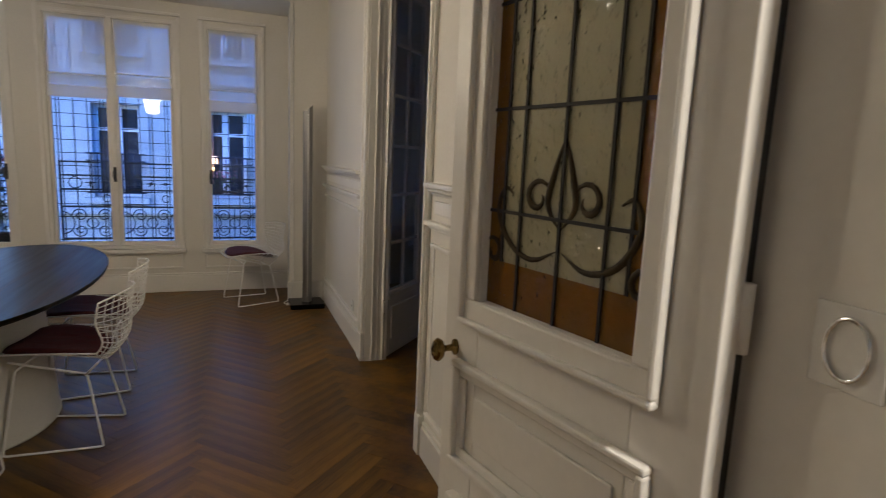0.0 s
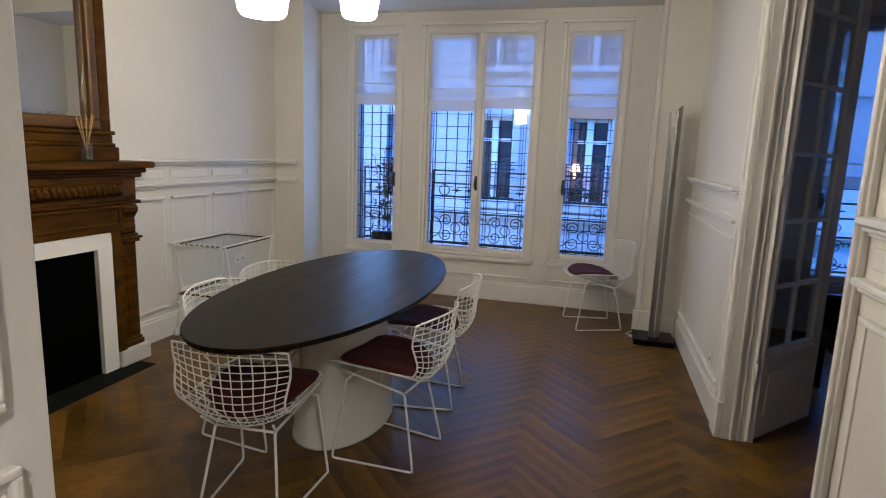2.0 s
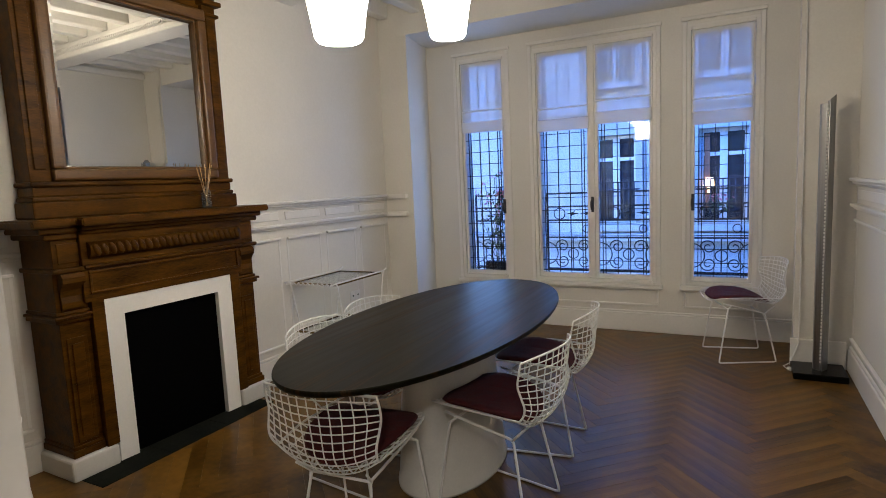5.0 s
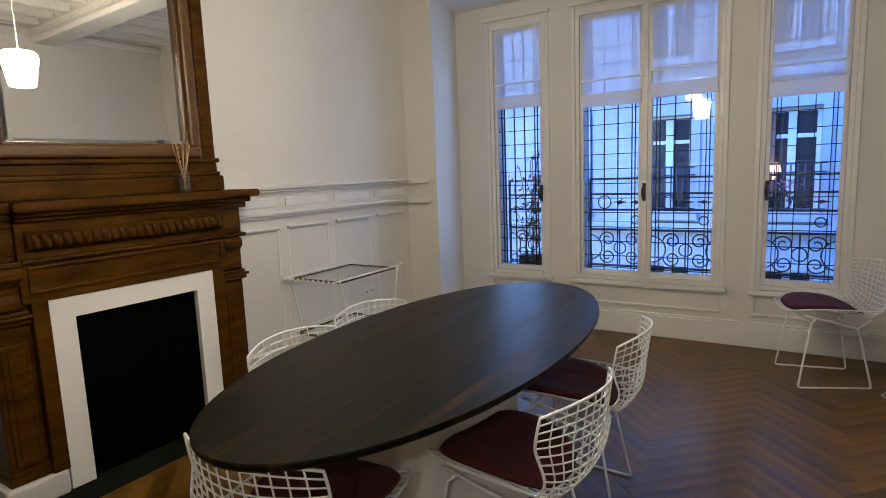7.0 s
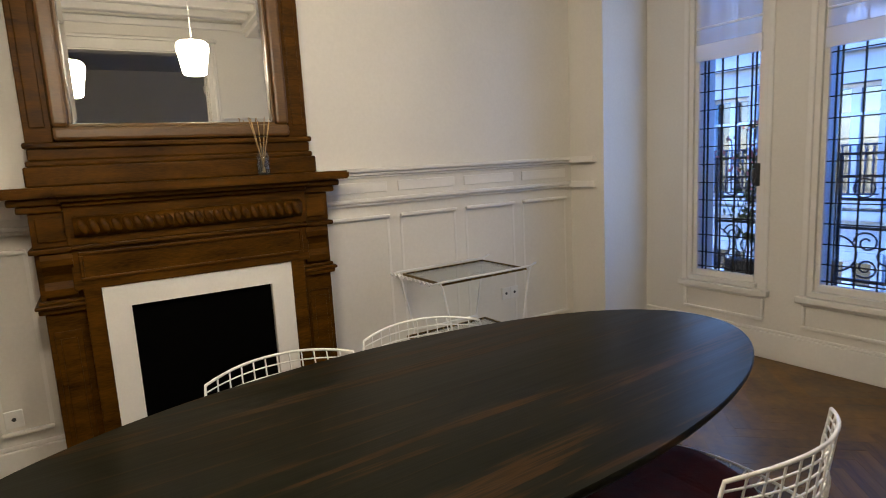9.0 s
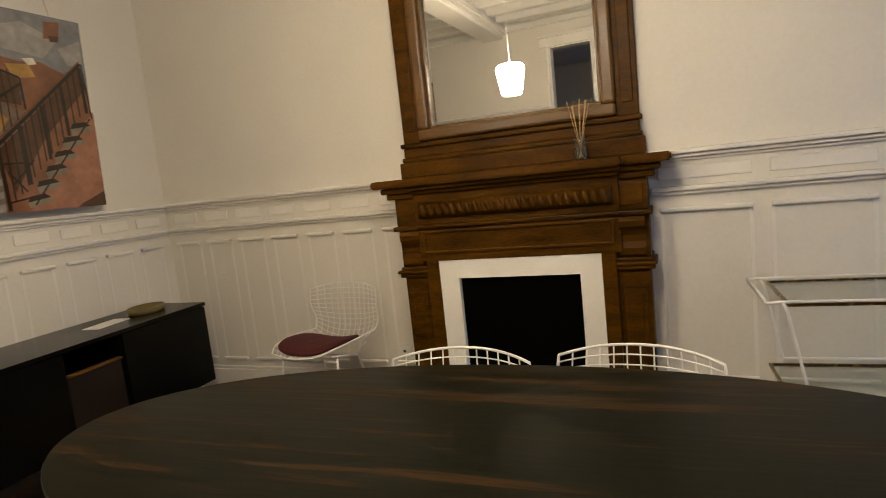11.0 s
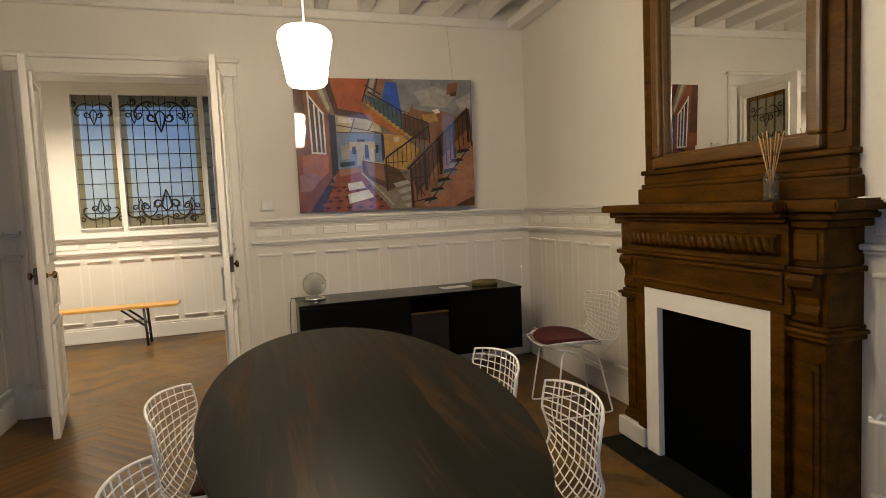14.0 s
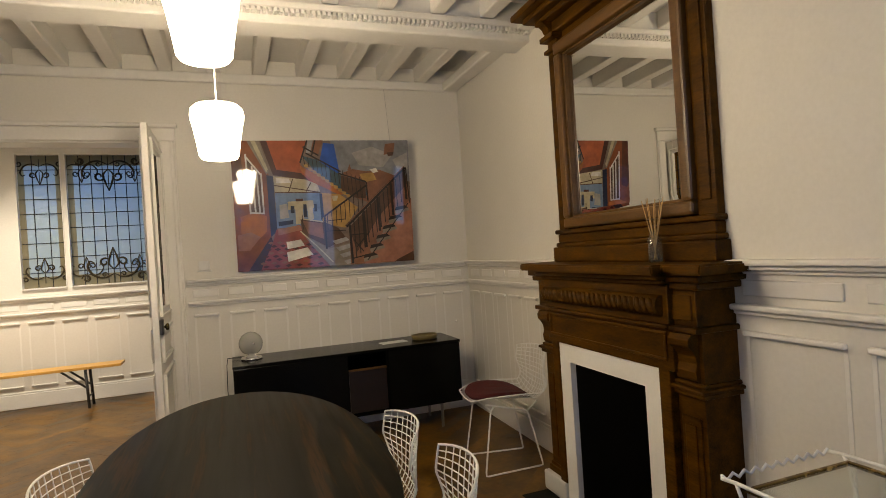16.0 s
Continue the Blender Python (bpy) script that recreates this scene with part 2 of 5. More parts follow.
def part(name, bm, material, parent, label=""):
    """One mesh under a thing or a part; bm is in world places."""
    origin = ORIGIN.get(parent, Vector())
    ob = link_mesh(name, bm, material, origin)
    ob.parent = parent
    ORIGIN[ob] = origin
    return tagged(ob, label) if label else ob


def solo(name, bm, material, label, category, kind="", group=""):
    """A thing of one mesh, its origin at its base."""
    lo = Vector([min(v.co[i] for v in bm.verts) for i in range(3)])
    hi = Vector([max(v.co[i] for v in bm.verts) for i in range(3)])
    base = Vector(((lo.x + hi.x) / 2, (lo.y + hi.y) / 2, lo.z))
    ob = link_mesh(name, bm, material, base)
    ob.location = base
    ORIGIN[ob] = base
    return tagged(ob, label, category, group, kind)


def box(bm, x0, x1, y0, y1, z0, z1, bevel=0.0, mat=0):
    vs = [bm.verts.new((x, y, z)) for z in (z0, z1) for y in (y0, y1) for x in (x0, x1)]
    fs = [bm.faces.new([vs[i] for i in q]) for q in ((0, 2, 3, 1), (4, 5, 7, 6), (0, 1, 5, 4), (2, 6, 7, 3), (0, 4, 6, 2), (1, 3, 7, 5))]
    for f in fs:
        f.material_index = mat
    if bevel:
        es = {e for f in fs for e in f.edges}
        bmesh.ops.bevel(bm, geom=list(es), offset=bevel, segments=2, affect="EDGES", profile=0.5)
    return bm


def boxes(*rows, bevel=0.0):
    bm = bmesh.new()
    for r in rows:
        box(bm, *r, bevel=bevel)
    return bm


def tube(bm, points, r, sides=6, closed=False):
    """A round bar along points."""
    pts = [Vector(p) for p in points]
    rings, up = [], None
    n = len(pts)
    for i, p in enumerate(pts):
        a = pts[(i - 1) % n] if closed or i else p
        b = pts[(i + 1) % n] if closed or i < n - 1 else p
        d = (b - a).normalized()
        if up is None:
            up = d.orthogonal().normalized()
        side = up - d * up.dot(d)
        up = side.normalized() if side.length > 1e-6 else d.orthogonal().normalized()
        w = d.cross(up)
        rad = r[i] if isinstance(r, (list, tuple)) else r
        rings.append([bm.verts.new(p + rad * (math.cos(t) * up + math.sin(t) * w)) for t in (2 * math.pi * k / sides for k in range(sides))])
    for i in range(n if closed else n - 1):
        a, b = rings[i], rings[(i + 1) % n]
        for k in range(sides):
            f = bm.faces.new((a[k], a[(k + 1) % sides], b[(k + 1) % sides], b[k]))
            f.smooth = True
    if not closed:
        bm.faces.new(rings[0][::-1])
        bm.faces.new(rings[-1])
    return bm


def tubes(lines, r, sides=6):
    bm = bmesh.new()
    for pts in lines:
        tube(bm, pts, r, sides)
    return bm


def lathe(bm, cx, cy, profile, sides=32, caps=True):
    rings = [[bm.verts.new((cx + r * math.cos(2 * math.pi * k / sides), cy + r * math.sin(2 * math.pi * k / sides), z)) for k in range(sides)] for r, z in profile]
    for a, b in zip(rings, rings[1:]):
        for k in range(sides):
            bm.faces.new((a[k], a[(k + 1) % sides], b[(k + 1) % sides], b[k])).smooth = True
    if caps:
        bm.faces.new(rings[0][::-1])
        bm.faces.new(rings[-1])
    return bm


def prism(bm, outline, axis, a, b, mat=0):
    """A 2D outline pushed along an axis from a to b: x -> (y, z), y -> (x, z), z -> (x, y)."""
    def at(p, v):
        return {"x": (v, p[0], p[1]), "y": (p[0], v, p[1]), "z": (p[0], p[1], v)}[axis]
    lo, hi = [bm.verts.new(at(p, a)) for p in outline], [bm.verts.new(at(p, b)) for p in outline]
    n = len(outline)
    fs = [bm.faces.new(lo), bm.faces.new(hi[::-1])]
    fs += [bm.faces.new((lo[i], hi[i], hi[(i + 1) % n], lo[(i + 1) % n])) for i in range(n)]
    for f in fs:
        f.material_index = mat
    bmesh.ops.recalc_face_normals(bm, faces=fs)
    return bm


def moved(bm, m):
    bmesh.ops.transform(bm, matrix=m, verts=bm.verts)
    return bm


# ---- large structure ----
RX, WY, TOP = 4.0, 5.60, 3.06      # right wall, window wall, ceiling height
DX0, DX1, DZ = 2.48, 3.775, 2.40    # double door to the hall
GY0, GY1, GZ = 1.95, 3.23, 2.62    # glazed double door to the next room
HALL_Y = -2.62
SKEW = radians(-1.85)              # the chimney wall stands slightly askew
sun_lamp()


def structure(name, bm, mat, label, category):
    ob = link_mesh(name, bm, mat, Vector())
    ORIGIN[ob] = Vector()
    return tagged(ob, label, category, kind="structure")


floor = structure("floor", boxes((-0.3, 8.2, HALL_Y - 0.2, 5.9, -0.12, -0.016)), OAK, "dark subfloor beneath the oak parquet", "floor")
wall_west = structure("wall_west", boxes((-0.4, 0, -0.1, 5.9, 0, 3.2), (-0.1, 0.11, 3.05, 5.5, 0, 3.2)), PAINT, "white painted panelled wall behind the fireplace", "wall")
wall_south = structure("wall_south", boxes((-0.3, DX0, -0.2, 0, 0, 3.2), (DX1, RX, -0.2, 0, 0, 3.2), (DX0, DX1, -0.2, 0, DZ, 3.2), (RX, 5.4, -0.2, -0.02, 0, 3.2)), PAINT, "white panelled wall with a double doorway", "wall")
wall_east = structure("wall_east", boxes((RX, RX + 0.16, 0, GY0, 0, 3.2), (RX, RX + 0.16, GY1, 5.9, 0, 3.2), (RX, RX + 0.16, GY0, GY1, GZ, 3.2)), PAINT, "white wall with a glazed double doorway", "wall")
WINDOWS = ((0.80, 1.315), (1.575, 2.67), (2.91, 3.44))
SILL, HEAD = 0.44, 2.60
_rows, _x = [], 0.46
for _a, _b in WINDOWS:
    _rows += [(_x, _a, WY, 5.9, 0, 3.2), (_a, _b, WY, 5.9, 0, SILL), (_a, _b, WY, 5.9, HEAD, 3.2)]
    _x = _b
_rows += [(_x, RX, WY, 5.9, 0, 3.2), (-0.3, 0.46, WY, 5.9, 0, 3.2)]
_rows += [(RX + 0.16, 5.06, WY, 5.9, 0, 3.2), (5.06, 5.86, WY, 5.9, 0, 0.40), (5.06, 5.86, WY, 5.9, 2.6, 3.2), (5.86, 6.3, WY, 5.9, 0, 3.2), (6.3, 7.4, WY, 5.9, 0, 0.40), (6.3, 7.4, WY, 5.9, 2.6, 3.2), (7.4, 8.0, WY, 5.9, 0, 3.2)]
wall_north = structure("wall_north", boxes(*_rows), PAINT, "white window wall facing the street", "wall")
_bm = prism(bmesh.new(), [(-0.05, 5.04), (0.585, 5.0), (0.465, WY), (-0.05, WY)], "z", 0, 3.2)
structure("wall_pier_west", _bm, PAINT, "white splayed pier beside the windows", "wall")
_bm = prism(bmesh.new(), [(RX + 0.02, 4.98), (3.66, 4.98), (3.70, WY), (RX + 0.02, WY)], "z", 0, 3.2)
structure("wall_pier_east", _bm, PAINT, "white splayed pier beside the windows", "wall")
structure("wall_lintel", boxes((0.5, 3.7, 5.0, WY, 2.76, 3.2)), PAINT, "white dropped lintel above the window bay", "wall")
# next room and hall
structure("wall_next_room", boxes((8.0, 8.2, -0.2, 5.9, 0, 3.2), (RX + 0.16, 8.0, -0.02, 0.16, 0, 3.2)), PAINT, "plain white walls of the next room", "wall")
SG = ((3.77, 4.20), (2.89, 3.73), (1.75, 2.85))  # stained glass lights of the hall
_rows, _x = [], 0.6
for _a, _b in sorted(SG):
    _rows += [(_x, _a, HALL_Y - 0.16, HALL_Y, 0, 3.2), (_a, _b, HALL_Y - 0.16, HALL_Y, 0, 1.28), (_a, _b, HALL_Y - 0.16, HALL_Y, 2.79, 3.2)]
    _x = _b
_rows += [(_x, 5.4, HALL_Y - 0.16, HALL_Y, 0, 3.2), (0.4, 0.6, HALL_Y - 0.16, -0.2, 0, 3.2), (5.2, 5.4, HALL_Y, -0.2, 0, 3.2)]
wall_hall = structure("wall_hall", boxes(*_rows), PAINT, "white panelled hall wall with stained glass lights", "wall")

# ceiling: plaster, joists along the room, two beams across with beaded edges
_bm = boxes((-0.3, 8.2, HALL_Y - 0.2, 5.9, TOP, 3.3))
for _i in range(12):
    _x = 0.36 + 0.343 * _i
    if _x < RX - 0.05:
        for _a, _b in ((0.0, 1.20), (1.44, 3.66), (3.90, 5.0)):
            box(_bm, _x - 0.05, _x + 0.05, _a, _b, 2.93, TOP + 0.01, bevel=0.012)
for _y0, _y1 in ((1.20, 1.44), (3.66, 3.90)):
    box(_bm, 0, RX, _y0, _y1, 2.80, TOP + 0.01, bevel=0.015)
    for _yy in (_y0 - 0.02, _y1 + 0.02):
        box(_bm, 0, RX, _yy - 0.022, _yy + 0.022, 2.87, 2.92, bevel=0.012)
        for _j in range(130):
            box(_bm, 0.02 + _j * 0.0305, 0.038 + _j * 0.0305, _yy - 0.03, _yy + 0.03, 2.845, 2.868)
for _y0, _y1 in ((0.0, 0.05),):
    box(_bm, 0, RX, _y0, _y1, 2.86, 2.935, bevel=0.015)
box(_bm, 0.02, 0.16, 0.05, 5.0, 2.86, 2.935, bevel=0.015)
box(_bm, RX - 0.05, RX, 0.05, 4.98, 2.86, 2.935, bevel=0.015)
structure("ceiling", _bm, CEIL, "white plaster ceiling with joists and beaded beams", "ceiling")


def strip(bm, wall, a, b, z0, z1, depth, bevel=0.006):
    """A straight moulding on a wall: ('x', face, out) or ('y', face, out)."""
    axis, face, out = wall
    lo, hi = sorted((face, face + out * depth))
    if axis == "x":
        box(bm, lo, hi, a, b, z0, z1, bevel)
    else:
        box(bm, a, b, lo, hi, z0, z1, bevel)
    return bm


def wainscot(owner, wall, a, b, pitch=0.27, cap=1.32, upright=0.0013):
    """Baseboard, dado rails and moulded panels between a and b along a wall."""
    bm = bmesh.new()
    strip(bm, wall, a, b, 0, 0.155, 0.022)
    strip(bm, wall, a, b, 0.155, 0.178, 0.014)
    part("baseboard", bm, TRIM, owner)
    bm = bmesh.new()
    strip(bm, wall, a, b, cap - 0.022, cap, 0.054)
    strip(bm, wall, a, b, cap - 0.040, cap - 0.022, 0.034)
    strip(bm, wall, a, b, cap - 0.055, cap - 0.040, 0.016)
    strip(bm, wall, a, b, cap - 0.190, cap - 0.168, 0.042)
    strip(bm, wall, a, b, cap - 0.208, cap - 0.190, 0.022)
    part("dado_rail", bm, TRIM, owner)
    n = max(1, round((b - a) / pitch))
    w = (b - a) / n
    for i in range(n):
        c0, c1 = a + i * w + 0.035, a + (i + 1) * w - 0.035
        bm = bmesh.new()
        strip(bm, wall, c0, c1, cap - 0.138, cap - 0.078, 0.008, 0.004)
        part("panel", bm, TRIM, owner)
        bm = bmesh.new()
        for z0, z1 in ((0.225, 0.243), (cap - 0.288, cap - 0.268)):
            strip(bm, wall, c0, c1, z0, z1, 0.024, 0.006)
        for u in (c0, c1 - 0.016):
            strip(bm, wall, u, u + 0.016, 0.243, cap - 0.288, upright, upright * 0.45)
        part("panel", bm, TRIM, owner)


def casing(owner, wall, a, b, top, w=0.10, near=0.10):
    bm = bmesh.new()
    for u0, u1 in ((a - near, a), (b, b + w)):
        strip(bm, wall, u0, u1, 0, top, 0.022)
        strip(bm, wall, u0 - 0.012, u1 + 0.012, 0, 0.2, 0.032)
        inner = u0 + 0.01 if u0 < a else u0 + 0.05
        strip(bm, wall, inner, inner + 0.03, 0.2, top, 0.034, 0.01)
    strip(bm, wall, a - w, b + w, top, top + w, 0.024)
    strip(bm, wall, a - w - 0.02, b + w + 0.02, top + w, top + w + 0.035, 0.045, 0.012)
    part("door_casing", bm, TRIM, owner)


WEST, SOUTH, EAST, NORTH = ("x", 0.0, 1), ("y", 0.0, 1), ("x", RX, -1), ("y", WY, -1)
wainscot(wall_west, WEST, 0.04, 1.90)
wainscot(wall_west, ("x", 0.11, 1), 3.16, 5.0, 0.46, upright=0.0028)
wall_west.rotation_euler = (0, 0, SKEW)
wainscot(wall_south, SOUTH, 0.04, 2.36)
wainscot(wall_south, SOUTH, 3.86, 3.96, 0.3)
wainscot(wall_east, EAST, 0.05, 1.89, 0.60, upright=0.005)
wainscot(wall_east, EAST, GY1 + 0.13, 4.96, 1.6)
casing(wall_south, SOUTH, DX0, DX1, DZ)
casing(wall_south, ("y", -0.2, -1), DX0, DX1, DZ)
casing(wall_east, EAST, GY0, GY1, GZ, 0.10, 0.045)
wainscot(wall_hall, ("y", HALL_Y, 1), 0.7, 5.15, 0.31, cap=1.20)
# door linings
part("door_lining", boxes((DX0, DX0 + 0.012, -0.2, 0, 0, DZ), (DX1 - 0.012, DX1, -0.2, 0, 0, DZ), (DX0 + 0.012, DX1 - 0.012, -0.2, 0, DZ - 0.012, DZ)), TRIM, wall_south)
part("door_lining", boxes((RX, RX + 0.16, GY1 - 0.012, GY1, 0, GZ), (RX, RX + 0.16, GY0, GY0 + 0.012, 0, GZ), (RX, RX + 0.16, GY0 + 0.012, GY1 - 0.012, GZ - 0.012, GZ)), TRIM, wall_east)
part("door_stop", boxes((RX + 0.045, RX + 0.06, GY1 - 0.024, GY1 - 0.012, 0, GZ - 0.012), (RX + 0.085, RX + 0.092, GY1 - 0.019, GY1 - 0.012, 0, GZ - 0.012), bevel=0.003), TRIM, wall_east)
# window wall: skirting, panels beneath the windows, picture rail above
_bm = bmesh.new()
strip(_bm, NORTH, 0.47, 3.70, 0, 0.17, 0.024)
strip(_bm, NORTH, 0.47, 3.70, 0.17, 0.19, 0.014)
part("baseboard", _bm, TRIM, wall_north)
for _a, _b in WINDOWS:
    _bm = bmesh.new()
    for _z in (0.235, 0.375):
        strip(_bm, NORTH, _a - 0.02, _b + 0.02, _z, _z + 0.02, 0.016)
    for _u in (_a - 0.02, _b):
        strip(_bm, NORTH, _u, _u + 0.02, 0.255, 0.375, 0.015)
    part("panel", _bm, TRIM, wall_north)
_bm = boxes((0.5, 0.585, 4.978, 5.004, 0, 0.17), (0.18, 0.5, 4.984, 5.02, 0, 0.17))
part("baseboard", _bm, TRIM, wall_north)
_bm = boxes((3.64, RX - 0.03, 4.955, 4.98, 0, 0.2), bevel=0.006)
part("baseboard", _bm, TRIM, wall_north)
_bm = boxes((0.18, 0.52, 4.965, 5.02, 1.28, 1.32), (0.18, 0.52, 4.975, 5.02, 1.112, 1.152))
part("dado_rail", _bm, TRIM, wall_north)


# ---- windows: casements with leaded glass, iron balcony rails outside ----
def window(name, a, b, leaves, hems, leaded=True):
    win = structure(name, boxes((a, a + 0.03, WY, 5.74, SILL, HEAD), (b - 0.03, b, WY, 5.74, SILL, HEAD), (a + 0.03, b - 0.03, WY, 5.74, HEAD - 0.03, HEAD), (a + 0.03, b - 0.03, WY - 0.03, 5.74, SILL, SILL + 0.03)),
                    TRIM, "tall white casement window with leaded glass and sheer blinds", "window")
    bm = bmesh.new()
    strip(bm, NORTH, a - 0.035, a, SILL - 0.02, HEAD + 0.03, 0.014)
    strip(bm, NORTH, b, b + 0.035, SILL - 0.02, HEAD + 0.03, 0.014)
    strip(bm, NORTH, a - 0.045, b + 0.045, HEAD + 0.03, HEAD + 0.06, 0.03)
    strip(bm, NORTH, a - 0.05, b + 0.05, SILL - 0.045, SILL - 0.005, 0.04)
    part("window_frame", bm, TRIM, win)
    w = (b - a - 0.06) / leaves
    for i in range(leaves):
        x0, x1 = a + 0.03 + i * w, a + 0.03 + (i + 1) * w
        g0, g1 = x0 + 0.03 + (0.02 if i else 0), x1 - 0.03 - (0.02 if i < leaves - 1 else 0)
        z0, z1 = SILL + 0.07, HEAD - 0.08
        sash = part("sash", boxes((x0 + 0.002, g0, WY + 0.015, WY + 0.055, SILL + 0.03, HEAD - 0.03), (g1, x1 - 0.002, WY + 0.015, WY + 0.055, SILL + 0.03, HEAD - 0.03), (g0, g1, WY + 0.015, WY + 0.055, SILL + 0.03, z0), (g0, g1, WY + 0.015, WY + 0.055, z1, HEAD - 0.03), bevel=0.004), TRIM, win)
        pane = part("pane", boxes((g0, g1, WY + 0.034, WY + 0.038, z0, z1)), PANE, sash)
        pane.visible_shadow = False
        if leaded:
            bm = bmesh.new()
            cols = [g0 + 0.030, g0 + 0.055, g1 - 0.055, g1 - 0.030]
            inner = g1 - g0 - 0.11
            cols += [g0 + 0.055 + inner * k / 3 for k in (1, 2)]
            for c in cols:
                box(bm, c - 0.003, c + 0.003, WY + 0.029, WY + 0.043, z0, z1)
            rows = 17
            for k in range(1, rows):
                zz = z0 + (z1 - z0) * k / rows
                box(bm, g0, g1, WY + 0.030, WY + 0.042, zz - 0.003, zz + 0.003)
            for zz in (z0 + 0.02, z1 - 0.02):
                box(bm, g0, g1, WY + 0.030, WY + 0.042, zz - 0.003, zz + 0.003)
            part("lead_came", bm, LEAD, sash)
        hem = hems[i]
        part("blind", boxes((g0 - 0.015, g1 + 0.015, WY + 0.004, WY + 0.006, hem + 0.10, HEAD - 0.04)), SHEER, sash, "sheer white roman blind")
        part("blind_hem", boxes((g0 - 0.02, g1 + 0.02, WY - 0.004, WY + 0.010, hem, hem + 0.105), (g0 - 0.018, g1 + 0.018, WY, WY + 0.009, hem + 0.20, hem + 0.215), bevel=0.003), BLINDHEM, sash)
        part("blind_rail", boxes((g0 - 0.03, g1 + 0.03, WY - 0.008, WY + 0.012, HEAD - 0.045, HEAD - 0.02), bevel=0.004), TRIM, sash)
    hx = a + 0.03 + w if leaves > 1 else (b - 0.05 if a < 1.5 else a + 0.05)
    hd = part("window_handle", boxes((hx - 0.012, hx + 0.012, WY - 0.012, WY + 0.016, 1.08, 1.22), (hx - 0.009, hx + 0.009, WY - 0.05, WY - 0.01, 1.135, 1.155), bevel=0.003), DARKPLASTIC, win, "dark iron espagnolette handle")
    bm = bmesh.new()
    lathe(bm, hx, WY - 0.045, [(0.008, 1.10), (0.014, 1.13), (0.014, 1.17), (0.008, 1.19)], 12)
    part("knob", bm, DARKPLASTIC, hd)
    if leaves > 1:
        part("cover_strip", boxes((hx - 0.02, hx + 0.02, WY - 0.002, WY + 0.014, SILL + 0.03, HEAD - 0.03), bevel=0.004), TRIM, win)
    return win


window("window_1", *WINDOWS[0], 1, (1.885,))
window("window_2", *WINDOWS[1], 2, (1.835, 1.865))
window("window_3", *WINDOWS[2], 1, (1.79,))
window("window_4", 5.06, 5.86, 1, (1.26,), leaded=False)
# out of view; added so more daylight reaches the glazed door leaf
window("window_5", 6.3, 7.4, 2, (2.3, 2.3), leaded=False)


def arc(cx, cz, r, a0, a1, y, n=14):
    return [(cx + r * math.cos(a0 + (a1 - a0) * k / n), y, cz + r * math.sin(a0 + (a1 - a0) * k / n)) for k in range(n + 1)]


def spiral(cx, cz, r0, r1, a0, turns, y, n=22):
    return [(cx + (r0 + (r1 - r0) * k / n) * math.cos(a0 + turns * 2 * math.pi * k / n), y, cz + (r0 + (r1 - r0) * k / n) * math.sin(a0 + turns * 2 * math.pi * k / n)) for k in range(n + 1)]


def balcony_rail(a, b):
    """Wrought iron guard: rails, rings and scrolls."""
    y = 5.90
    g = thing("balcony_rail", ((a + b) / 2, y, 0.36), "black wrought iron balcony rail with scrolls", "railing", "balcony rails outside the windows")
    for z in (0.50, 0.815, 0.985, 1.12, 1.25):
        part("rail", boxes((a, b, y - 0.012, y + 0.012, z - 0.008, z + 0.008)), IRON, g)
    part("post", boxes((a, a + 0.016, y - 0.01, y + 0.01, 0.36, 1.25)), IRON, g)
    part("post", boxes((b - 0.016, b, y - 0.01, y + 0.01, 0.36, 1.25)), IRON, g)
    n = max(1, round((b - a) / 0.46))
    w = (b - a) / n
    for i in range(n):
        c = a + (i + 0.5) * w
        zc = 0.655
        lines = []
        for s in (-1, 1):
            for t in (-1, 1):
                pts = spiral(c + s * 0.105, zc + t * 0.075, 0.068, 0.018, math.pi / 2 * (1 - s) , s * t * 1.4, y)
                lines.append(pts)
            lines.append(arc(c + s * w / 2, zc, 0.11, math.pi / 2, math.pi / 2 + s * math.pi, y))
        lines.append([(c, y, 0.5), (c, y, 0.815)])
        part("scroll", tubes(lines, 0.006, 5), IRON, g)
        for rx, rz, rr in ((c, zc, 0.05), (c - w / 4, 1.05, 0.055), (c + w / 4, 0.90, 0.035)):
            part("ring", tubes([arc(rx, rz, rr, 0, 2 * math.pi, y)], 0.0055, 5), IRON, g)
        bm = bmesh.new()
        for px in (c + w / 4, c):
            tube(bm, [(px - 0.055, y, 1.05), (px - 0.02, y, 1.05), (px, y, 1.05), (px + 0.02, y, 1.05), (px + 0.055, y, 1.05)], [0.003, 0.008, 0.018, 0.008, 0.003], 6)
        tube(bm, [(c - 0.02, y, 1.02), (c, y, 1.05), (c + 0.02, y, 1.08)], 0.005, 5)
        part("finial", bm, IRON, g)
    return g


for _a, _b in WINDOWS:
    balcony_rail(_a + 0.02, _b - 0.02)
balcony_rail(5.08, 5.84)
for _a, _b in (*WINDOWS, (5.06, 5.86)):
    structure("sill", boxes((_a - 0.05, _b + 0.05, 5.74, 6.0, 0.30, 0.36), bevel=0.01), STONE, "stone sill outside the window", "sill")


# ---- doors ----
def eased(pts, steps=5):
    """A smooth curve through a few points."""
    if len(pts) < 3 or len(pts) > 10:
        return pts
    v = [Vector(p) for p in pts]
    v = [2 * v[0] - v[1]] + v + [2 * v[-1] - v[-2]]
    out = []
    for a, b, c, d in zip(v, v[1:], v[2:], v[3:]):
        for k in range(steps):
            t = k / steps
            out.append(0.5 * (2 * b + (c - a) * t + (2 * a - 5 * b + 4 * c - d) * t * t + (3 * b - a - 3 * c + d) * t ** 3))
    return out + [v[-2]]


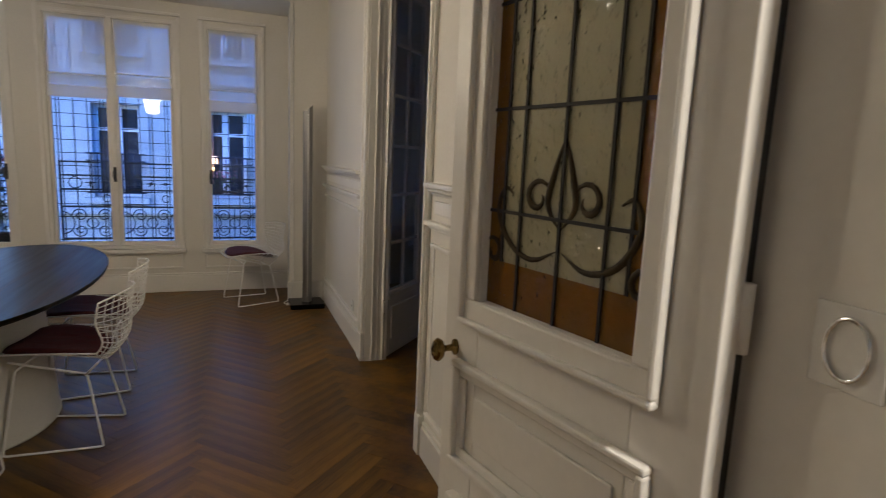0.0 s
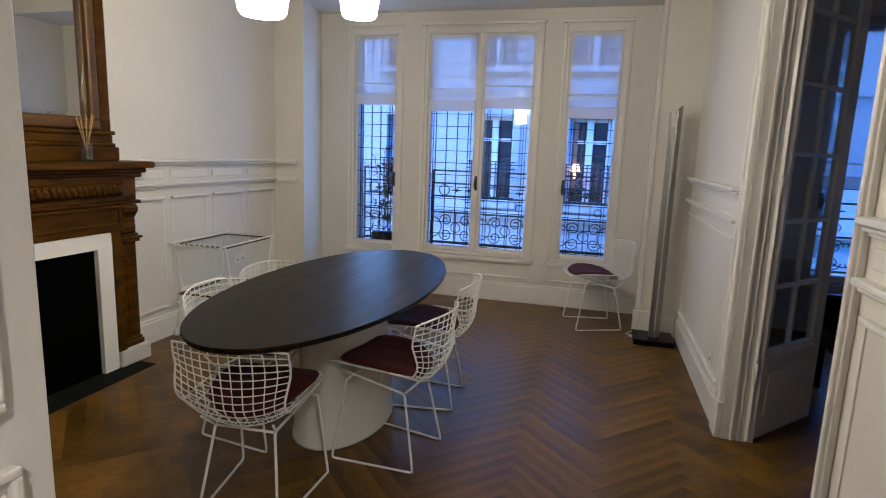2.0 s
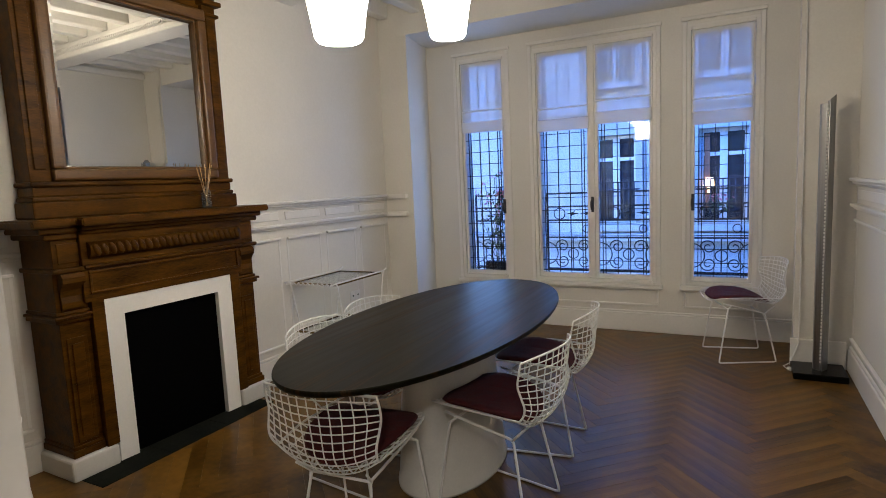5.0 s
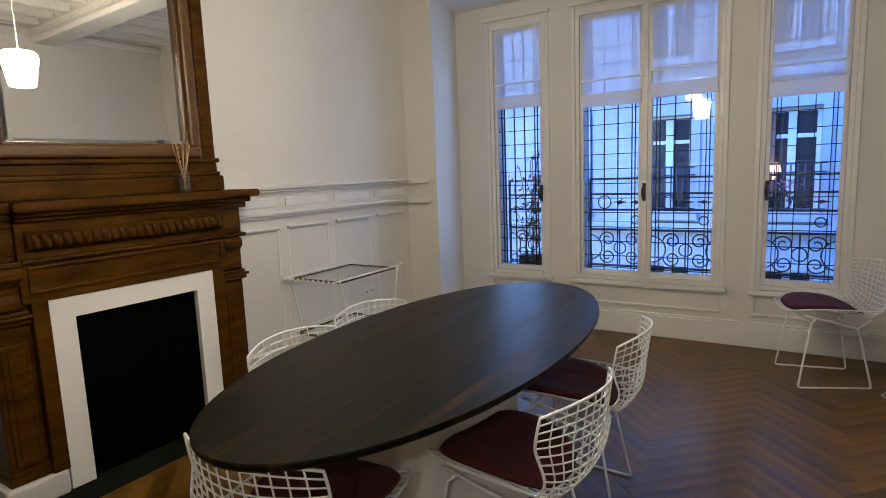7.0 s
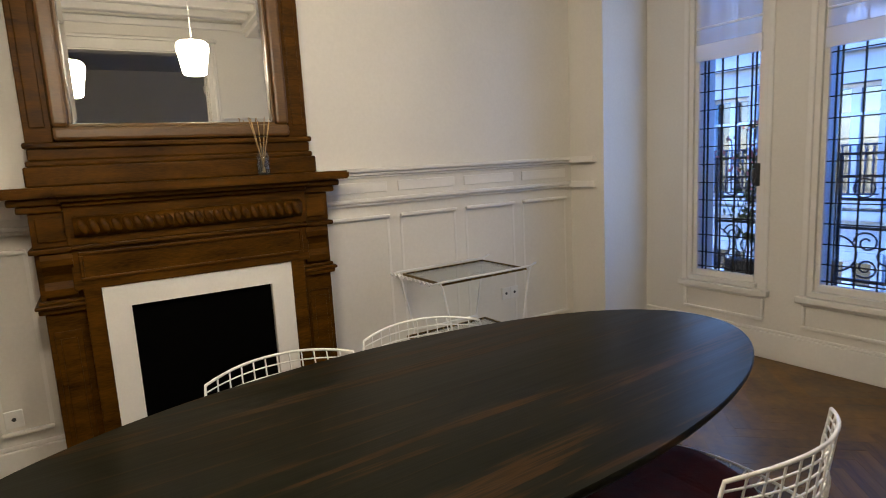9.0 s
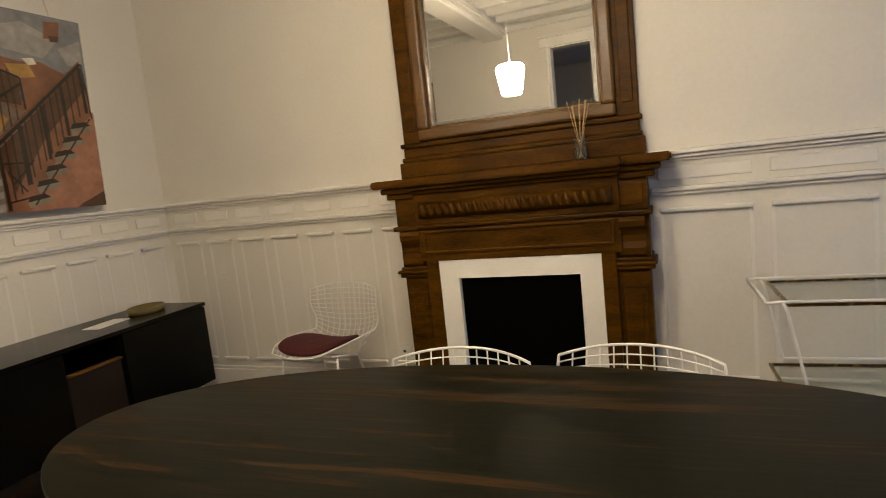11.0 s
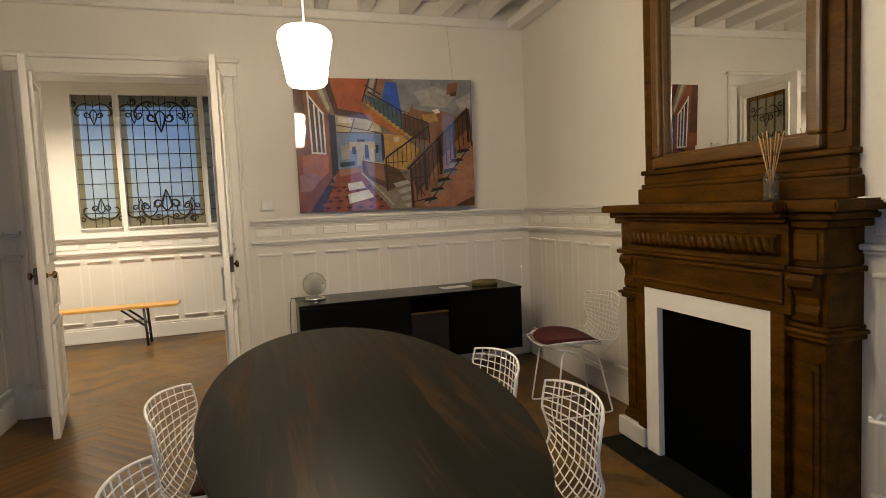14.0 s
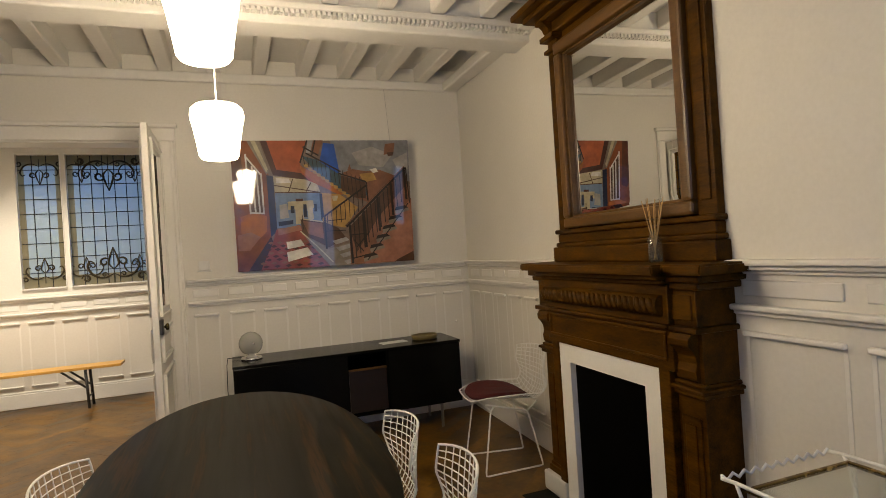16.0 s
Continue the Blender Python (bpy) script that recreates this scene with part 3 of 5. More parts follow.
def stained_ornament(bm, cx, z0, s, tr):
    """Scrolled flourish in painted lead, in the leaf's own plane y = 0; tr lays it in the world."""
    lines = []
    for k in (-1, 1):
        lines.append([(cx, 0, z0), (cx + k * 0.03 * s, 0, z0 + 0.04 * s), (cx + k * 0.02 * s, 0, z0 + 0.09 * s), (cx, 0, z0 + 0.15 * s)])
        lines.append(spiral(cx + k * 0.055 * s, z0 + 0.05 * s, 0.032 * s, 0.010 * s, math.pi / 2 * (1 + k), -k * 1.1, 0, 16))
        lines.append([(cx, 0, z0 - 0.03 * s), (cx + k * 0.06 * s, 0, z0 - 0.055 * s), (cx + k * 0.12 * s, 0, z0 - 0.035 * s), (cx + k * 0.155 * s, 0, z0 + 0.02 * s), (cx + k * 0.14 * s, 0, z0 + 0.06 * s), (cx + k * 0.115 * s, 0, z0 + 0.05 * s)])
        lines.append(spiral(cx + k * 0.165 * s, z0 - 0.055 * s, 0.028 * s, 0.008 * s, math.pi / 2 * (1 - k), k * 1.1, 0, 14))
    lines.append([(cx, 0, z0 - 0.1 * s), (cx, 0, z0 + 0.15 * s)])
    for pts in map(eased, lines):
        n = len(pts)
        tube(bm, [tr @ Vector(p) for p in pts], [0.003 * s + 0.0045 * s * math.sin(math.pi * k / (n - 1)) for k in range(n)], 6)


def door_leaf(name, hinge, ang, mirror, label, W):
    """Half of the hall double door: leaf of width W along local +x from the hinge."""
    H, T = 2.385, 0.04
    m = Matrix.Translation(hinge) @ Matrix.Rotation(ang, 4, "Z")
    if mirror:
        m = m @ Matrix.Diagonal((1, -1, 1, 1))
    d = thing(name, (hinge[0], hinge[1], 0), label, "door", "hall double door", "structure")
    def put(pname, bm, mat, own=d, lab=""):
        moved(bm, m)
        if mirror:
            bmesh.ops.reverse_faces(bm, faces=bm.faces)
        return part(pname, bm, mat, own, lab)
    gx0, gx1, gz0, gz1 = 0.118, W - 0.118, 1.155, 2.26
    leaf = put("leaf", boxes((0, gx0, -T / 2, T / 2, 0.008, H), (gx1, W, -T / 2, T / 2, 0.008, H), (gx0, gx1, -T / 2, T / 2, 0.008, gz0), (gx0, gx1, -T / 2, T / 2, gz1, H), bevel=0.003), TRIM)
    for s in (-1, 1):
        y0, y1 = sorted((s * T / 2, s * (T / 2 + 0.016)))
        bm = bmesh.new()
        for wide, deep in ((0.046, 0.012), (0.018, 0.006)):
            e0, e1 = sorted((s * T / 2, s * (T / 2 + deep)))
            for r in ((gx0 - wide, gx1 + wide, gz0 - wide - 0.004, gz0), (gx0 - wide, gx1 + wide, gz1, gz1 + wide), (gx0 - wide, gx0, gz0, gz1), (gx1, gx1 + wide, gz0, gz1)):
                box(bm, r[0], r[1], e0, e1, r[2], r[3], 0.005 if wide > 0.03 else 0.003)
        ridge = sorted((s * T / 2, s * (T / 2 + 0.022)))
        for r in ((gx0 - 0.046, gx1 + 0.046, gz0 - 0.052, gz0 - 0.038), (gx0 - 0.046, gx1 + 0.046, gz1 + 0.034, gz1 + 0.046), (gx0 - 0.046, gx0 - 0.034, gz0 - 0.038, gz1 + 0.034), (gx1 + 0.034, gx1 + 0.046, gz0 - 0.038, gz1 + 0.034)):
            box(bm, r[0], r[1], ridge[0], ridge[1], r[2], r[3], 0.005)
        put("glazing_bead", bm, TRIM)
        for z0, z1 in ((0.80, 1.022), (0.14, 0.728)):
            bm = bmesh.new()
            for inset, wide, deep in ((0.0, 0.014, 0.022), (0.014, 0.020, 0.010)):
                a0, a1, b0, b1 = 0.072 + inset, W - 0.06 - inset, z0 + inset, z1 - inset
                e0, e1 = sorted((s * T / 2, s * (T / 2 + deep)))
                for r in ((a0, a1, b0, b0 + wide), (a0, a1, b1 - wide, b1), (a0, a0 + wide, b0 + wide, b1 - wide), (a1 - wide, a1, b0 + wide, b1 - wide)):
                    box(bm, r[0], r[1], e0, e1, r[2], r[3], 0.004)
            box(bm, 0.135, W - 0.123, *sorted((s * T / 2, s * (T / 2 + 0.006))), z0 + 0.062, z1 - 0.062, 0.004)
            put("panel", bm, TRIM)
    bw = 0.040
    put("pane", boxes((gx0 + bw, gx1 - bw, -0.003, 0.003, gz0 + 0.085, gz1 - bw)), CATH, leaf, "rippled clear cathedral glass")
    bm = boxes((gx0, gx0 + bw, -0.003, 0.003, gz0, gz1), (gx1 - bw, gx1, -0.003, 0.003, gz0, gz1), (gx0 + bw, gx1 - bw, -0.003, 0.003, gz0, gz0 + 0.085), (gx0 + bw, gx1 - bw, -0.003, 0.003, gz1 - bw, gz1))
    put("border_pane", bm, AMBER, leaf, "amber stained glass border")
    bm = bmesh.new()
    for x in ((gx0 + gx1) / 2 - 0.1, (gx0 + gx1) / 2, (gx0 + gx1) / 2 + 0.1):
        box(bm, x - 0.003, x + 0.003, -0.006, 0.006, gz0, gz1)
    for x in (gx0 + bw, gx1 - bw):
        box(bm, x - 0.003, x + 0.003, -0.006, 0.006, gz0 + 0.085, gz1)
    for z in [gz0 + 0.179 + 0.186 * k for k in range(5)]:
        box(bm, gx0, gx1, -0.006, 0.006, z - 0.003, z + 0.003)
    put("lead_came", bm, LEAD, leaf)
    bm = bmesh.new()
    stained_ornament(bm, (gx0 + gx1) / 2, gz0 + 0.16, 1.05, Matrix())
    stained_ornament(bm, (gx0 + gx1) / 2, 0, 0.95, Matrix.Translation((0, 0, gz1 - 0.17)) @ Matrix.Diagonal((1, 1, -1, 1)))
    put("ornament", bm, ORNAMENT, leaf)
    for s in (-1,) if mirror else (-1, 1):
        bm = lathe(bmesh.new(), 0, 0, [(0.022, 0), (0.022, 0.006), (0.009, 0.012), (0.009, 0.035), (0.026, 0.042), (0.032, 0.052), (0.026, 0.062), (0.008, 0.066)], 18)
        moved(bm, Matrix.Translation((W - 0.045, s * T / 2, 1.04)) @ Matrix.Rotation(-s * math.pi / 2, 4, "X") @ Matrix.Diagonal((0.52, 0.78, 0.85, 1)))
        put("door_knob", bm, BRASS, d, "oval aged brass knob")
    put("lock_case", boxes((W - 0.075, W - 0.004, -T / 2 - 0.022, -T / 2, 0.99, 1.09), bevel=0.004), DARKPLASTIC, d, "black iron rim lock")
    for z in (0.25, 1.2, 2.1):
        bm = lathe(bmesh.new(), 0, -T / 2 - 0.006, [(0.009, z), (0.009, z + 0.09)], 10)
        put("hinge", bm, TRIM)
    return d


# dark strip added as the shade in the gap beside the hinges
part("door_seal", boxes((3.744, 3.763, -0.010, 0.016, 0.01, DZ - 0.014)), DARKPLASTIC, wall_south, "dark strip standing in for the shaded hinge gap")
door_leaf("door_1", (3.715, -0.03, 0), radians(90 + 12), False, "open white door leaf with amber stained glass and brass knob", 0.61)
door_leaf("door_2", (2.514, -0.012, 0), radians(90), True, "open white door leaf with amber stained glass and brass knob", 0.71)


def glazed_leaf():
    """Open leaf of the glazed double door, swung into the next room."""
    hx, hy = RX + 0.115, GY1 - 0.012
    m = Matrix.Translation((hx, hy, 0)) @ Matrix.Rotation(radians(47), 4, "Z")
    d = thing("door_3", (hx, hy, 0), "open white glazed door leaf with small panes", "door", "", "structure")
    W, H, T = 0.635, GZ - 0.02, 0.038
    def put(n, bm, mat, own=d, lab=""):
        return part(n, moved(bm, m), mat, own, lab)
    leaf = put("leaf", boxes((0, 0.085, -T / 2, T / 2, 0.008, H), (W - 0.10, W, -T / 2, T / 2, 0.008, H), (0.085, W - 0.10, -T / 2, T / 2, 0.008, 0.49), (0.085, W - 0.10, -T / 2, T / 2, H - 0.09, H), bevel=0.003), TRIM)
    put("panel", boxes((0.11, W - 0.11, -T / 2 - 0.01, T / 2 + 0.01, 0.13, 0.37), (0.07, W - 0.085, -T / 2 - 0.012, T / 2 + 0.012, 0.425, 0.465), bevel=0.006), TRIM)
    x0, x1, z0, z1 = 0.085, W - 0.10, 0.49, H - 0.09
    put("pane", boxes((x0, x1, -0.003, 0.003, z0, z1)), PANE, leaf)
    bm = bmesh.new()
    box(bm, (x0 + x1) / 2 - 0.011, (x0 + x1) / 2 + 0.011, -0.012, 0.012, z0, z1, 0.003)
    for k in range(1, 6):
        zz = z0 + (z1 - z0) * k / 6
        box(bm, x0, x1, -0.012, 0.012, zz - 0.011, zz + 0.011, 0.003)
    put("glazing_bar", bm, TRIM, leaf)
    for z in (0.35, 1.3, 2.2):
        put("hinge", lathe(bmesh.new(), -0.006, -T / 2 - 0.004, [(0.008, z), (0.008, z + 0.09)], 10), TRIM)


glazed_leaf()


def hall_light(a, b):
    """One stained glass light of the hall."""
    y = HALL_Y - 0.06
    w = structure("window_hall", boxes((a, a + 0.008, y - 0.03, HALL_Y + 0.006, 1.28, 2.79), (b - 0.008, b, y - 0.03, HALL_Y + 0.006, 1.28, 2.79), (a + 0.008, b - 0.008, y - 0.03, HALL_Y + 0.006, 2.775, 2.79), (a + 0.008, b - 0.008, y - 0.03, HALL_Y + 0.03, 1.28, 1.295)), TRIM, "leaded stained glass light in a white frame", "window")
    x0, x1, z0, z1 = a + 0.008, b - 0.008, 1.295, 2.775
    bw = 0.06
    p = part("pane", boxes((x0 + bw, x1 - bw, y - 0.003, y + 0.003, z0 + 0.12, z1 - 0.12)), HALLGLASS, w, "pale rippled glass")
    p.visible_shadow = False
    p = part("border_pane", boxes((x0, x0 + bw, y - 0.003, y + 0.003, z0, z1), (x1 - bw, x1, y - 0.003, y + 0.003, z0, z1), (x0 + bw, x1 - bw, y - 0.003, y + 0.003, z0, z0 + 0.12), (x0 + bw, x1 - bw, y - 0.003, y + 0.003, z1 - 0.12, z1)), DULL, w, "dull brown glass border")
    p.visible_shadow = False
    bm = bmesh.new()
    n = max(3, round((b - a) / 0.125))
    for k in range(1, n):
        x = x0 + (x1 - x0) * k / n
        box(bm, x - 0.004, x + 0.004, y - 0.007, y + 0.007, z0, z1)
    for k in range(1, 9):
        z = z0 + (z1 - z0) * k / 9
        box(bm, x0, x1, y - 0.006, y + 0.006, z - 0.004, z + 0.004)
    part("lead_came", bm, LEAD, w)
    bm = bmesh.new()
    c = (x0 + x1) / 2
    tr = Matrix.Translation((0, y + 0.01, 0))
    for s, z, f in ((1, z0 + 0.16, 1), (1, z1 - 0.16, -1)):
        mm = tr @ Matrix.Translation((c, 0, z)) @ Matrix.Diagonal((1, 1, f, 1))
        stained_ornament(bm, 0, 0, 1.7 if b - a > 0.5 else 1.15, mm)
        if b - a > 0.5:
            for k in (-1, 1):
                stained_ornament(bm, k * 0.27, 0, 1.05, mm)
    part("ornament", bm, ORNAMENT, w)


for _a, _b in SG:
    hall_light(_a, _b)
downlight("hall_lamp", (4.1, -1.3, 2.85), HALL_WATTS, HALL_WHITE)
# unseen wall, added to hold back sky light from the stained glass
structure("courtyard_wall", boxes((-4, 10, -6.2, -6.0, -5, 5.5)), STONE, "unseen pale wall added to dim the sky behind the hall lights", "wall")


# ---- the dining room's things ----
def pendant(place, cable_top=TOP):
    x, y, z = place
    p = thing("pendant_lamp", place, "glowing white opal glass pendant lamp hanging on a cable", "pendant lamp", "pendant lamps over the table")
    prof = [(0.05, 0.0), (0.075, 0.005), (0.085, 0.018), (0.094, 0.075), (0.105, 0.14), (0.114, 0.18), (0.117, 0.203), (0.113, 0.229), (0.095, 0.247), (0.032, 0.255)]
    part("shade", lathe(bmesh.new(), x, y, [(r, z + h) for r, h in prof], 40), OPAL, p, "glowing opal glass shade")
    part("cap", lathe(bmesh.new(), x, y, [(0.018, z + 0.253), (0.014, z + 0.27), (0.005, z + 0.277)], 16), PLASTIC, p)
    part("cable", tube(bmesh.new(), [(x, y, z + 0.273), (x, y, cable_top - 0.03)], 0.003), PLASTIC, p)
    part("ceiling_rose", lathe(bmesh.new(), x, y, [(0.05, cable_top - 0.001), (0.05, cable_top - 0.02), (0.02, cable_top - 0.035)], 20), PLASTIC, p)


for _l in LAMPS:
    pendant(_l)


def superellipse(a, b, n, steps, cx, cy):
    out = []
    for k in range(steps):
        t = 2 * math.pi * k / steps
        c, s = math.cos(t), math.sin(t)
        out.append((cx + a * math.copysign(abs(c) ** (2 / n), c), cy + b * math.copysign(abs(s) ** (2 / n), s)))
    return out


def dining_table():
    cx, cy = 2.03, 2.765
    t = thing("dining_table", (cx, cy, 0), "oval dining table with black stained oak top and white drum base", "table")
    bm = bmesh.new()
    rings = []
    for s, z in ((0.955, 0.732), (0.985, 0.737), (1.0, 0.749), (0.9985, 0.757), (0.994, 0.760)):
        rings.append([bm.verts.new((*p, z)) for p in superellipse(0.475 * s, 1.06 * (1 - (1 - s) * 0.45), 2.05, 96, cx, cy)])
    for a, b in zip(rings, rings[1:]):
        for k in range(96):
            bm.faces.new((a[k], a[(k + 1) % 96], b[(k + 1) % 96], b[k])).smooth = True
    bm.faces.new(rings[0][::-1])
    bm.faces.new(rings[-1])
    part("tabletop", bm, TABLE, t, "black stained oak top with brown grain")
    bm = bmesh.new()
    rings = []
    for s, z in ((1.02, 0.0), (1.02, 0.012), (1.0, 0.016), (0.86, 0.45), (0.80, 0.731)):
        rings.append([bm.verts.new((*p, z)) for p in superellipse(0.235 * s, 0.38 * s, 2.0, 64, cx, cy + 0.04)])
    for a, b in zip(rings, rings[1:]):
        for k in range(64):
            bm.faces.new((a[k], a[(k + 1) % 64], b[(k + 1) % 64], b[k])).smooth = True
    bm.faces.new(rings[0][::-1])
    bm.faces.new(rings[-1])
    part("base", bm, PLASTER, t, "tapered white drum base")


dining_table()


def wire_chair():
    """Wire side chair facing +y: welded grid shell on a sled base, with a seat pad."""
    c = thing("dining_chair", (0, 0, 0), "white welded wire side chair with dark red seat pad", "chair", "wire chairs of the dining room")

    def shell(u, v):
        """u across -1..1, v from the front edge 0 to the top of the back 1."""
        if v < 0.5:
            s = v / 0.5
            y, z = 0.235 - 0.44 * s, 0.455 - 0.05 * s + 0.012 * math.sin(math.pi * s)
            half = 0.190 + 0.028 * math.sin(math.pi * s) + 0.022 * s
            if v < 0.08:
                half *= 0.86 + 0.14 * v / 0.08
                z -= 0.012 * (1 - v / 0.08)
            lift = 0.025 + 0.05 * s
        else:
            s = (v - 0.5) / 0.5
            bend = math.sin(min(1, s / 0.35) * math.pi / 2)
            y = -0.205 - 0.055 * bend - 0.045 * s
            z = 0.405 + 0.05 * s * (1 - s) + 0.338 * s ** 1.15 - 0.022 * s * abs(u) ** 2.4
            half = 0.212 + 0.026 * min(1, s / 0.75) ** 0.9 - 0.006 * s ** 6
            lift = 0.075 * (1 - s)
            y += 0.075 * u * u * min(1, s * 1.6)
        return Vector((half * u, y, z + lift * abs(u) ** 2.2))

    nu, nv = 12, 22
    lines = [[shell(-1 + 2 * i / nu, k / 40) for k in range(41)] for i in range(1, nu)]
    for pts in lines:
        part("wire", tube(bmesh.new(), pts, 0.0026, 5), WIRE, c)
    lines = [[shell(-1 + 2 * k / 16, j / nv) for k in range(17)] for j in range(1, nv)]
    for pts in lines:
        part("wire", tube(bmesh.new(), pts, 0.0026, 5), WIRE, c)
    rim = [shell(-1, k / 30) for k in range(31)] + [shell(-1 + 2 * k / 16, 1) for k in range(1, 16)] + [shell(1, 1 - k / 30) for k in range(31)] + [shell(1 - 2 * k / 16, 0) for k in range(1, 16)]
    part("rim", tube(bmesh.new(), rim, 0.0045, 6, closed=True), WIRE, c)
    for s in (-1, 1):
        pts = [(s * 0.16, 0.10, 0.425), (s * 0.185, 0.135, 0.40), (s * 0.207, 0.196, 0.03), (s * 0.209, 0.196, 0.010), (s * 0.207, 0.180, 0.006), (s * 0.170, -0.184, 0.006), (s * 0.168, -0.200, 0.010), (s * 0.167, -0.198, 0.03), (s * 0.128, -0.135, 0.345), (s * 0.128, -0.122, 0.358), (s * 0.165, 0.06, 0.412), (s * 0.175, 0.165, 0.44)]
        part("sled_leg", tube(bmesh.new(), pts, 0.0058, 8), WIRE, c)
        part("strut", tube(bmesh.new(), [(s * 0.128, -0.128, 0.352), (s * 0.150, -0.19, 0.415)], 0.005, 6), WIRE, c)
    for w, y, z in ((0.185, 0.135, 0.40), (0.128, -0.128, 0.352)):
        part("crossbar", tube(bmesh.new(), [(-w, y, z), (w, y, z)], 0.0055, 6), WIRE, c)
    bm = bmesh.new()
    rings = []
    for s, h in ((0.80, 0.005), (0.96, 0.009), (1.0, 0.019), (0.96, 0.030), (0.80, 0.037), (0.45, 0.040)):
        ring = []
        for x, y in superellipse(0.205 * s, 0.208 * s, 2.7, 44, 0, 0):
            yy = 0.018 + y
            wide = 0.98 - 0.10 * (-(y) / 0.208)
            v = min(0.5, max(0.02, (0.235 - yy) / 0.88))
            p = shell(max(-1, min(1, x * wide / 0.235)), v)
            ring.append(bm.verts.new((x * wide, yy, p.z + h)))
        rings.append(ring)
    for a, b in zip(rings, rings[1:]):
        for k in range(44):
            bm.faces.new((a[k], a[(k + 1) % 44], b[(k + 1) % 44], b[k])).smooth = True
    bm.faces.new(rings[0][::-1])
    bm.faces.new(rings[-1])
    part("seat_pad", bm, PADS, c, "dark red felt pad")
    return c


# places of the chairs: x, y, turn in degrees (0 faces the windows)
CHAIRS = ((2.0, 2.05, 4), (2.378, 2.565, 83), (2.365, 3.21, 92), (1.655, 2.535, -92), (1.62, 3.045, -99), (3.315, 5.10, 108), (0.41, 1.39, -96))
CHAIR_A = wire_chair()
CHAIR_A.matrix_world = pose(CHAIRS[0][0], CHAIRS[0][1], 0, 0, 0, CHAIRS[0][2])
for _x, _y, _r in CHAIRS[1:]:
    _c = copy_thing(CHAIR_A, pose(_x, _y, 0, 0, 0, _r))
    if _y > 5:
        tagged(_c, "white wire side chair with dark red pad beside the windows")
    elif _x < 1:
        tagged(_c, "white wire side chair with red pad against the panelled wall")


def fireplace():
    f = thing("fireplace", (0.2, 2.532, 0), "carved walnut fireplace with white surround and black steel screen", "fireplace")
    C = 2.532
    DEEP = Matrix.Diagonal((0.8, 1, 1, 1))

    def carve(name, bm, mat, own, label=""):
        return part(name, moved(bm, DEEP), mat, own, label)

    for _s in (-1, 1):
        carve("plinth", boxes((0.003, 0.405, min(C + _s * 0.415, C + _s * 0.655), max(C + _s * 0.415, C + _s * 0.655), 0, 0.11), bevel=0.012), PLASTER, f, "white painted plinth block")
    for _s in (-1, 1):
        carve("surround", boxes((0.20, 0.385, min(C + _s * 0.303, C + _s * 0.405), max(C + _s * 0.303, C + _s * 0.405), 0.0, 0.885)), MARBLE, f, "flat white surround")
    carve("surround", boxes((0.20, 0.385, C - 0.303, C + 0.303, 0.79, 0.885)), MARBLE, f, "flat white surround")
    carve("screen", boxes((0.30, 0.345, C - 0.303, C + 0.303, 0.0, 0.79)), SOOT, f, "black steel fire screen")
    for s in (-1, 1):
        y = lambda a, b: (min(C + s * a, C + s * b), max(C + s * a, C + s * b))
        carve("jamb", boxes((0.003, 0.395, *y(0.405, 0.47), 0.11, 0.90), bevel=0.004), WOOD, f)
        pil = carve("pilaster", boxes((0.003, 0.35, *y(0.47, 0.615), 0.11, 0.80), bevel=0.004), WOOD, f)
        carve("pilaster_panel", boxes((0.35, 0.362, *y(0.495, 0.595), 0.18, 0.72), (0.362, 0.37, *y(0.515, 0.575), 0.21, 0.69), bevel=0.005), WOOD, pil)
        carve("pilaster_base", boxes((0.003, 0.372, *y(0.46, 0.63), 0.11, 0.145), (0.003, 0.362, *y(0.465, 0.622), 0.145, 0.165), bevel=0.006), WOOD, pil)
        cap = carve("capital", boxes((0.003, 0.375, *y(0.455, 0.635), 0.80, 0.822), (0.003, 0.392, *y(0.45, 0.645), 0.822, 0.838), (0.003, 0.365, *y(0.46, 0.63), 0.838, 0.855), bevel=0.006), WOOD, f)
        bm = bmesh.new()
        prism(bm, [(0.35, 0.855), (0.372, 0.87), (0.376, 0.90), (0.366, 0.93), (0.372, 0.96), (0.392, 0.985), (0.41, 1.0), (0.412, 1.025), (0.395, 1.045), (0.35, 1.05)], "y", *y(0.49, 0.60))
        carve("console", bm, WOOD, cap, "carved scroll bracket")
        carve("block", boxes((0.003, 0.35, *y(0.47, 0.62), 0.855, 1.05), bevel=0.003), WOOD, f)
        carve("block", boxes((0.003, 0.405, *y(0.455, 0.635), 1.05, 1.072), (0.003, 0.375, *y(0.47, 0.62), 1.072, 1.215), (0.375, 0.385, *y(0.49, 0.60), 1.095, 1.195), bevel=0.005), WOOD, f)
    carve("header", boxes((0.20, 0.395, C - 0.50, C + 0.50, 0.886, 1.075), bevel=0.004), WOOD, f)
    carve("header_mould", boxes((0.395, 0.408, C - 0.47, C + 0.47, 1.03, 1.045), (0.395, 0.408, C - 0.47, C + 0.47, 0.925, 0.938), (0.395, 0.406, C - 0.47, C - 0.455, 0.938, 1.03), (0.395, 0.406, C + 0.455, C + 0.47, 0.938, 1.03), (0.395, 0.42, C - 0.49, C + 0.49, 1.058, 1.074), bevel=0.004), WOOD, f)
    carve("frieze", boxes((0.003, 0.41, C - 0.50, C + 0.50, 1.075, 1.235), bevel=0.004), WOOD, f)
    bm = tube(bmesh.new(), [(0.415, C - 0.47, 1.15), (0.415, C + 0.47, 1.15)], 0.042, 14)
    carve("gadroon_roll", bm, WOOD, f, "half-round frieze roll")
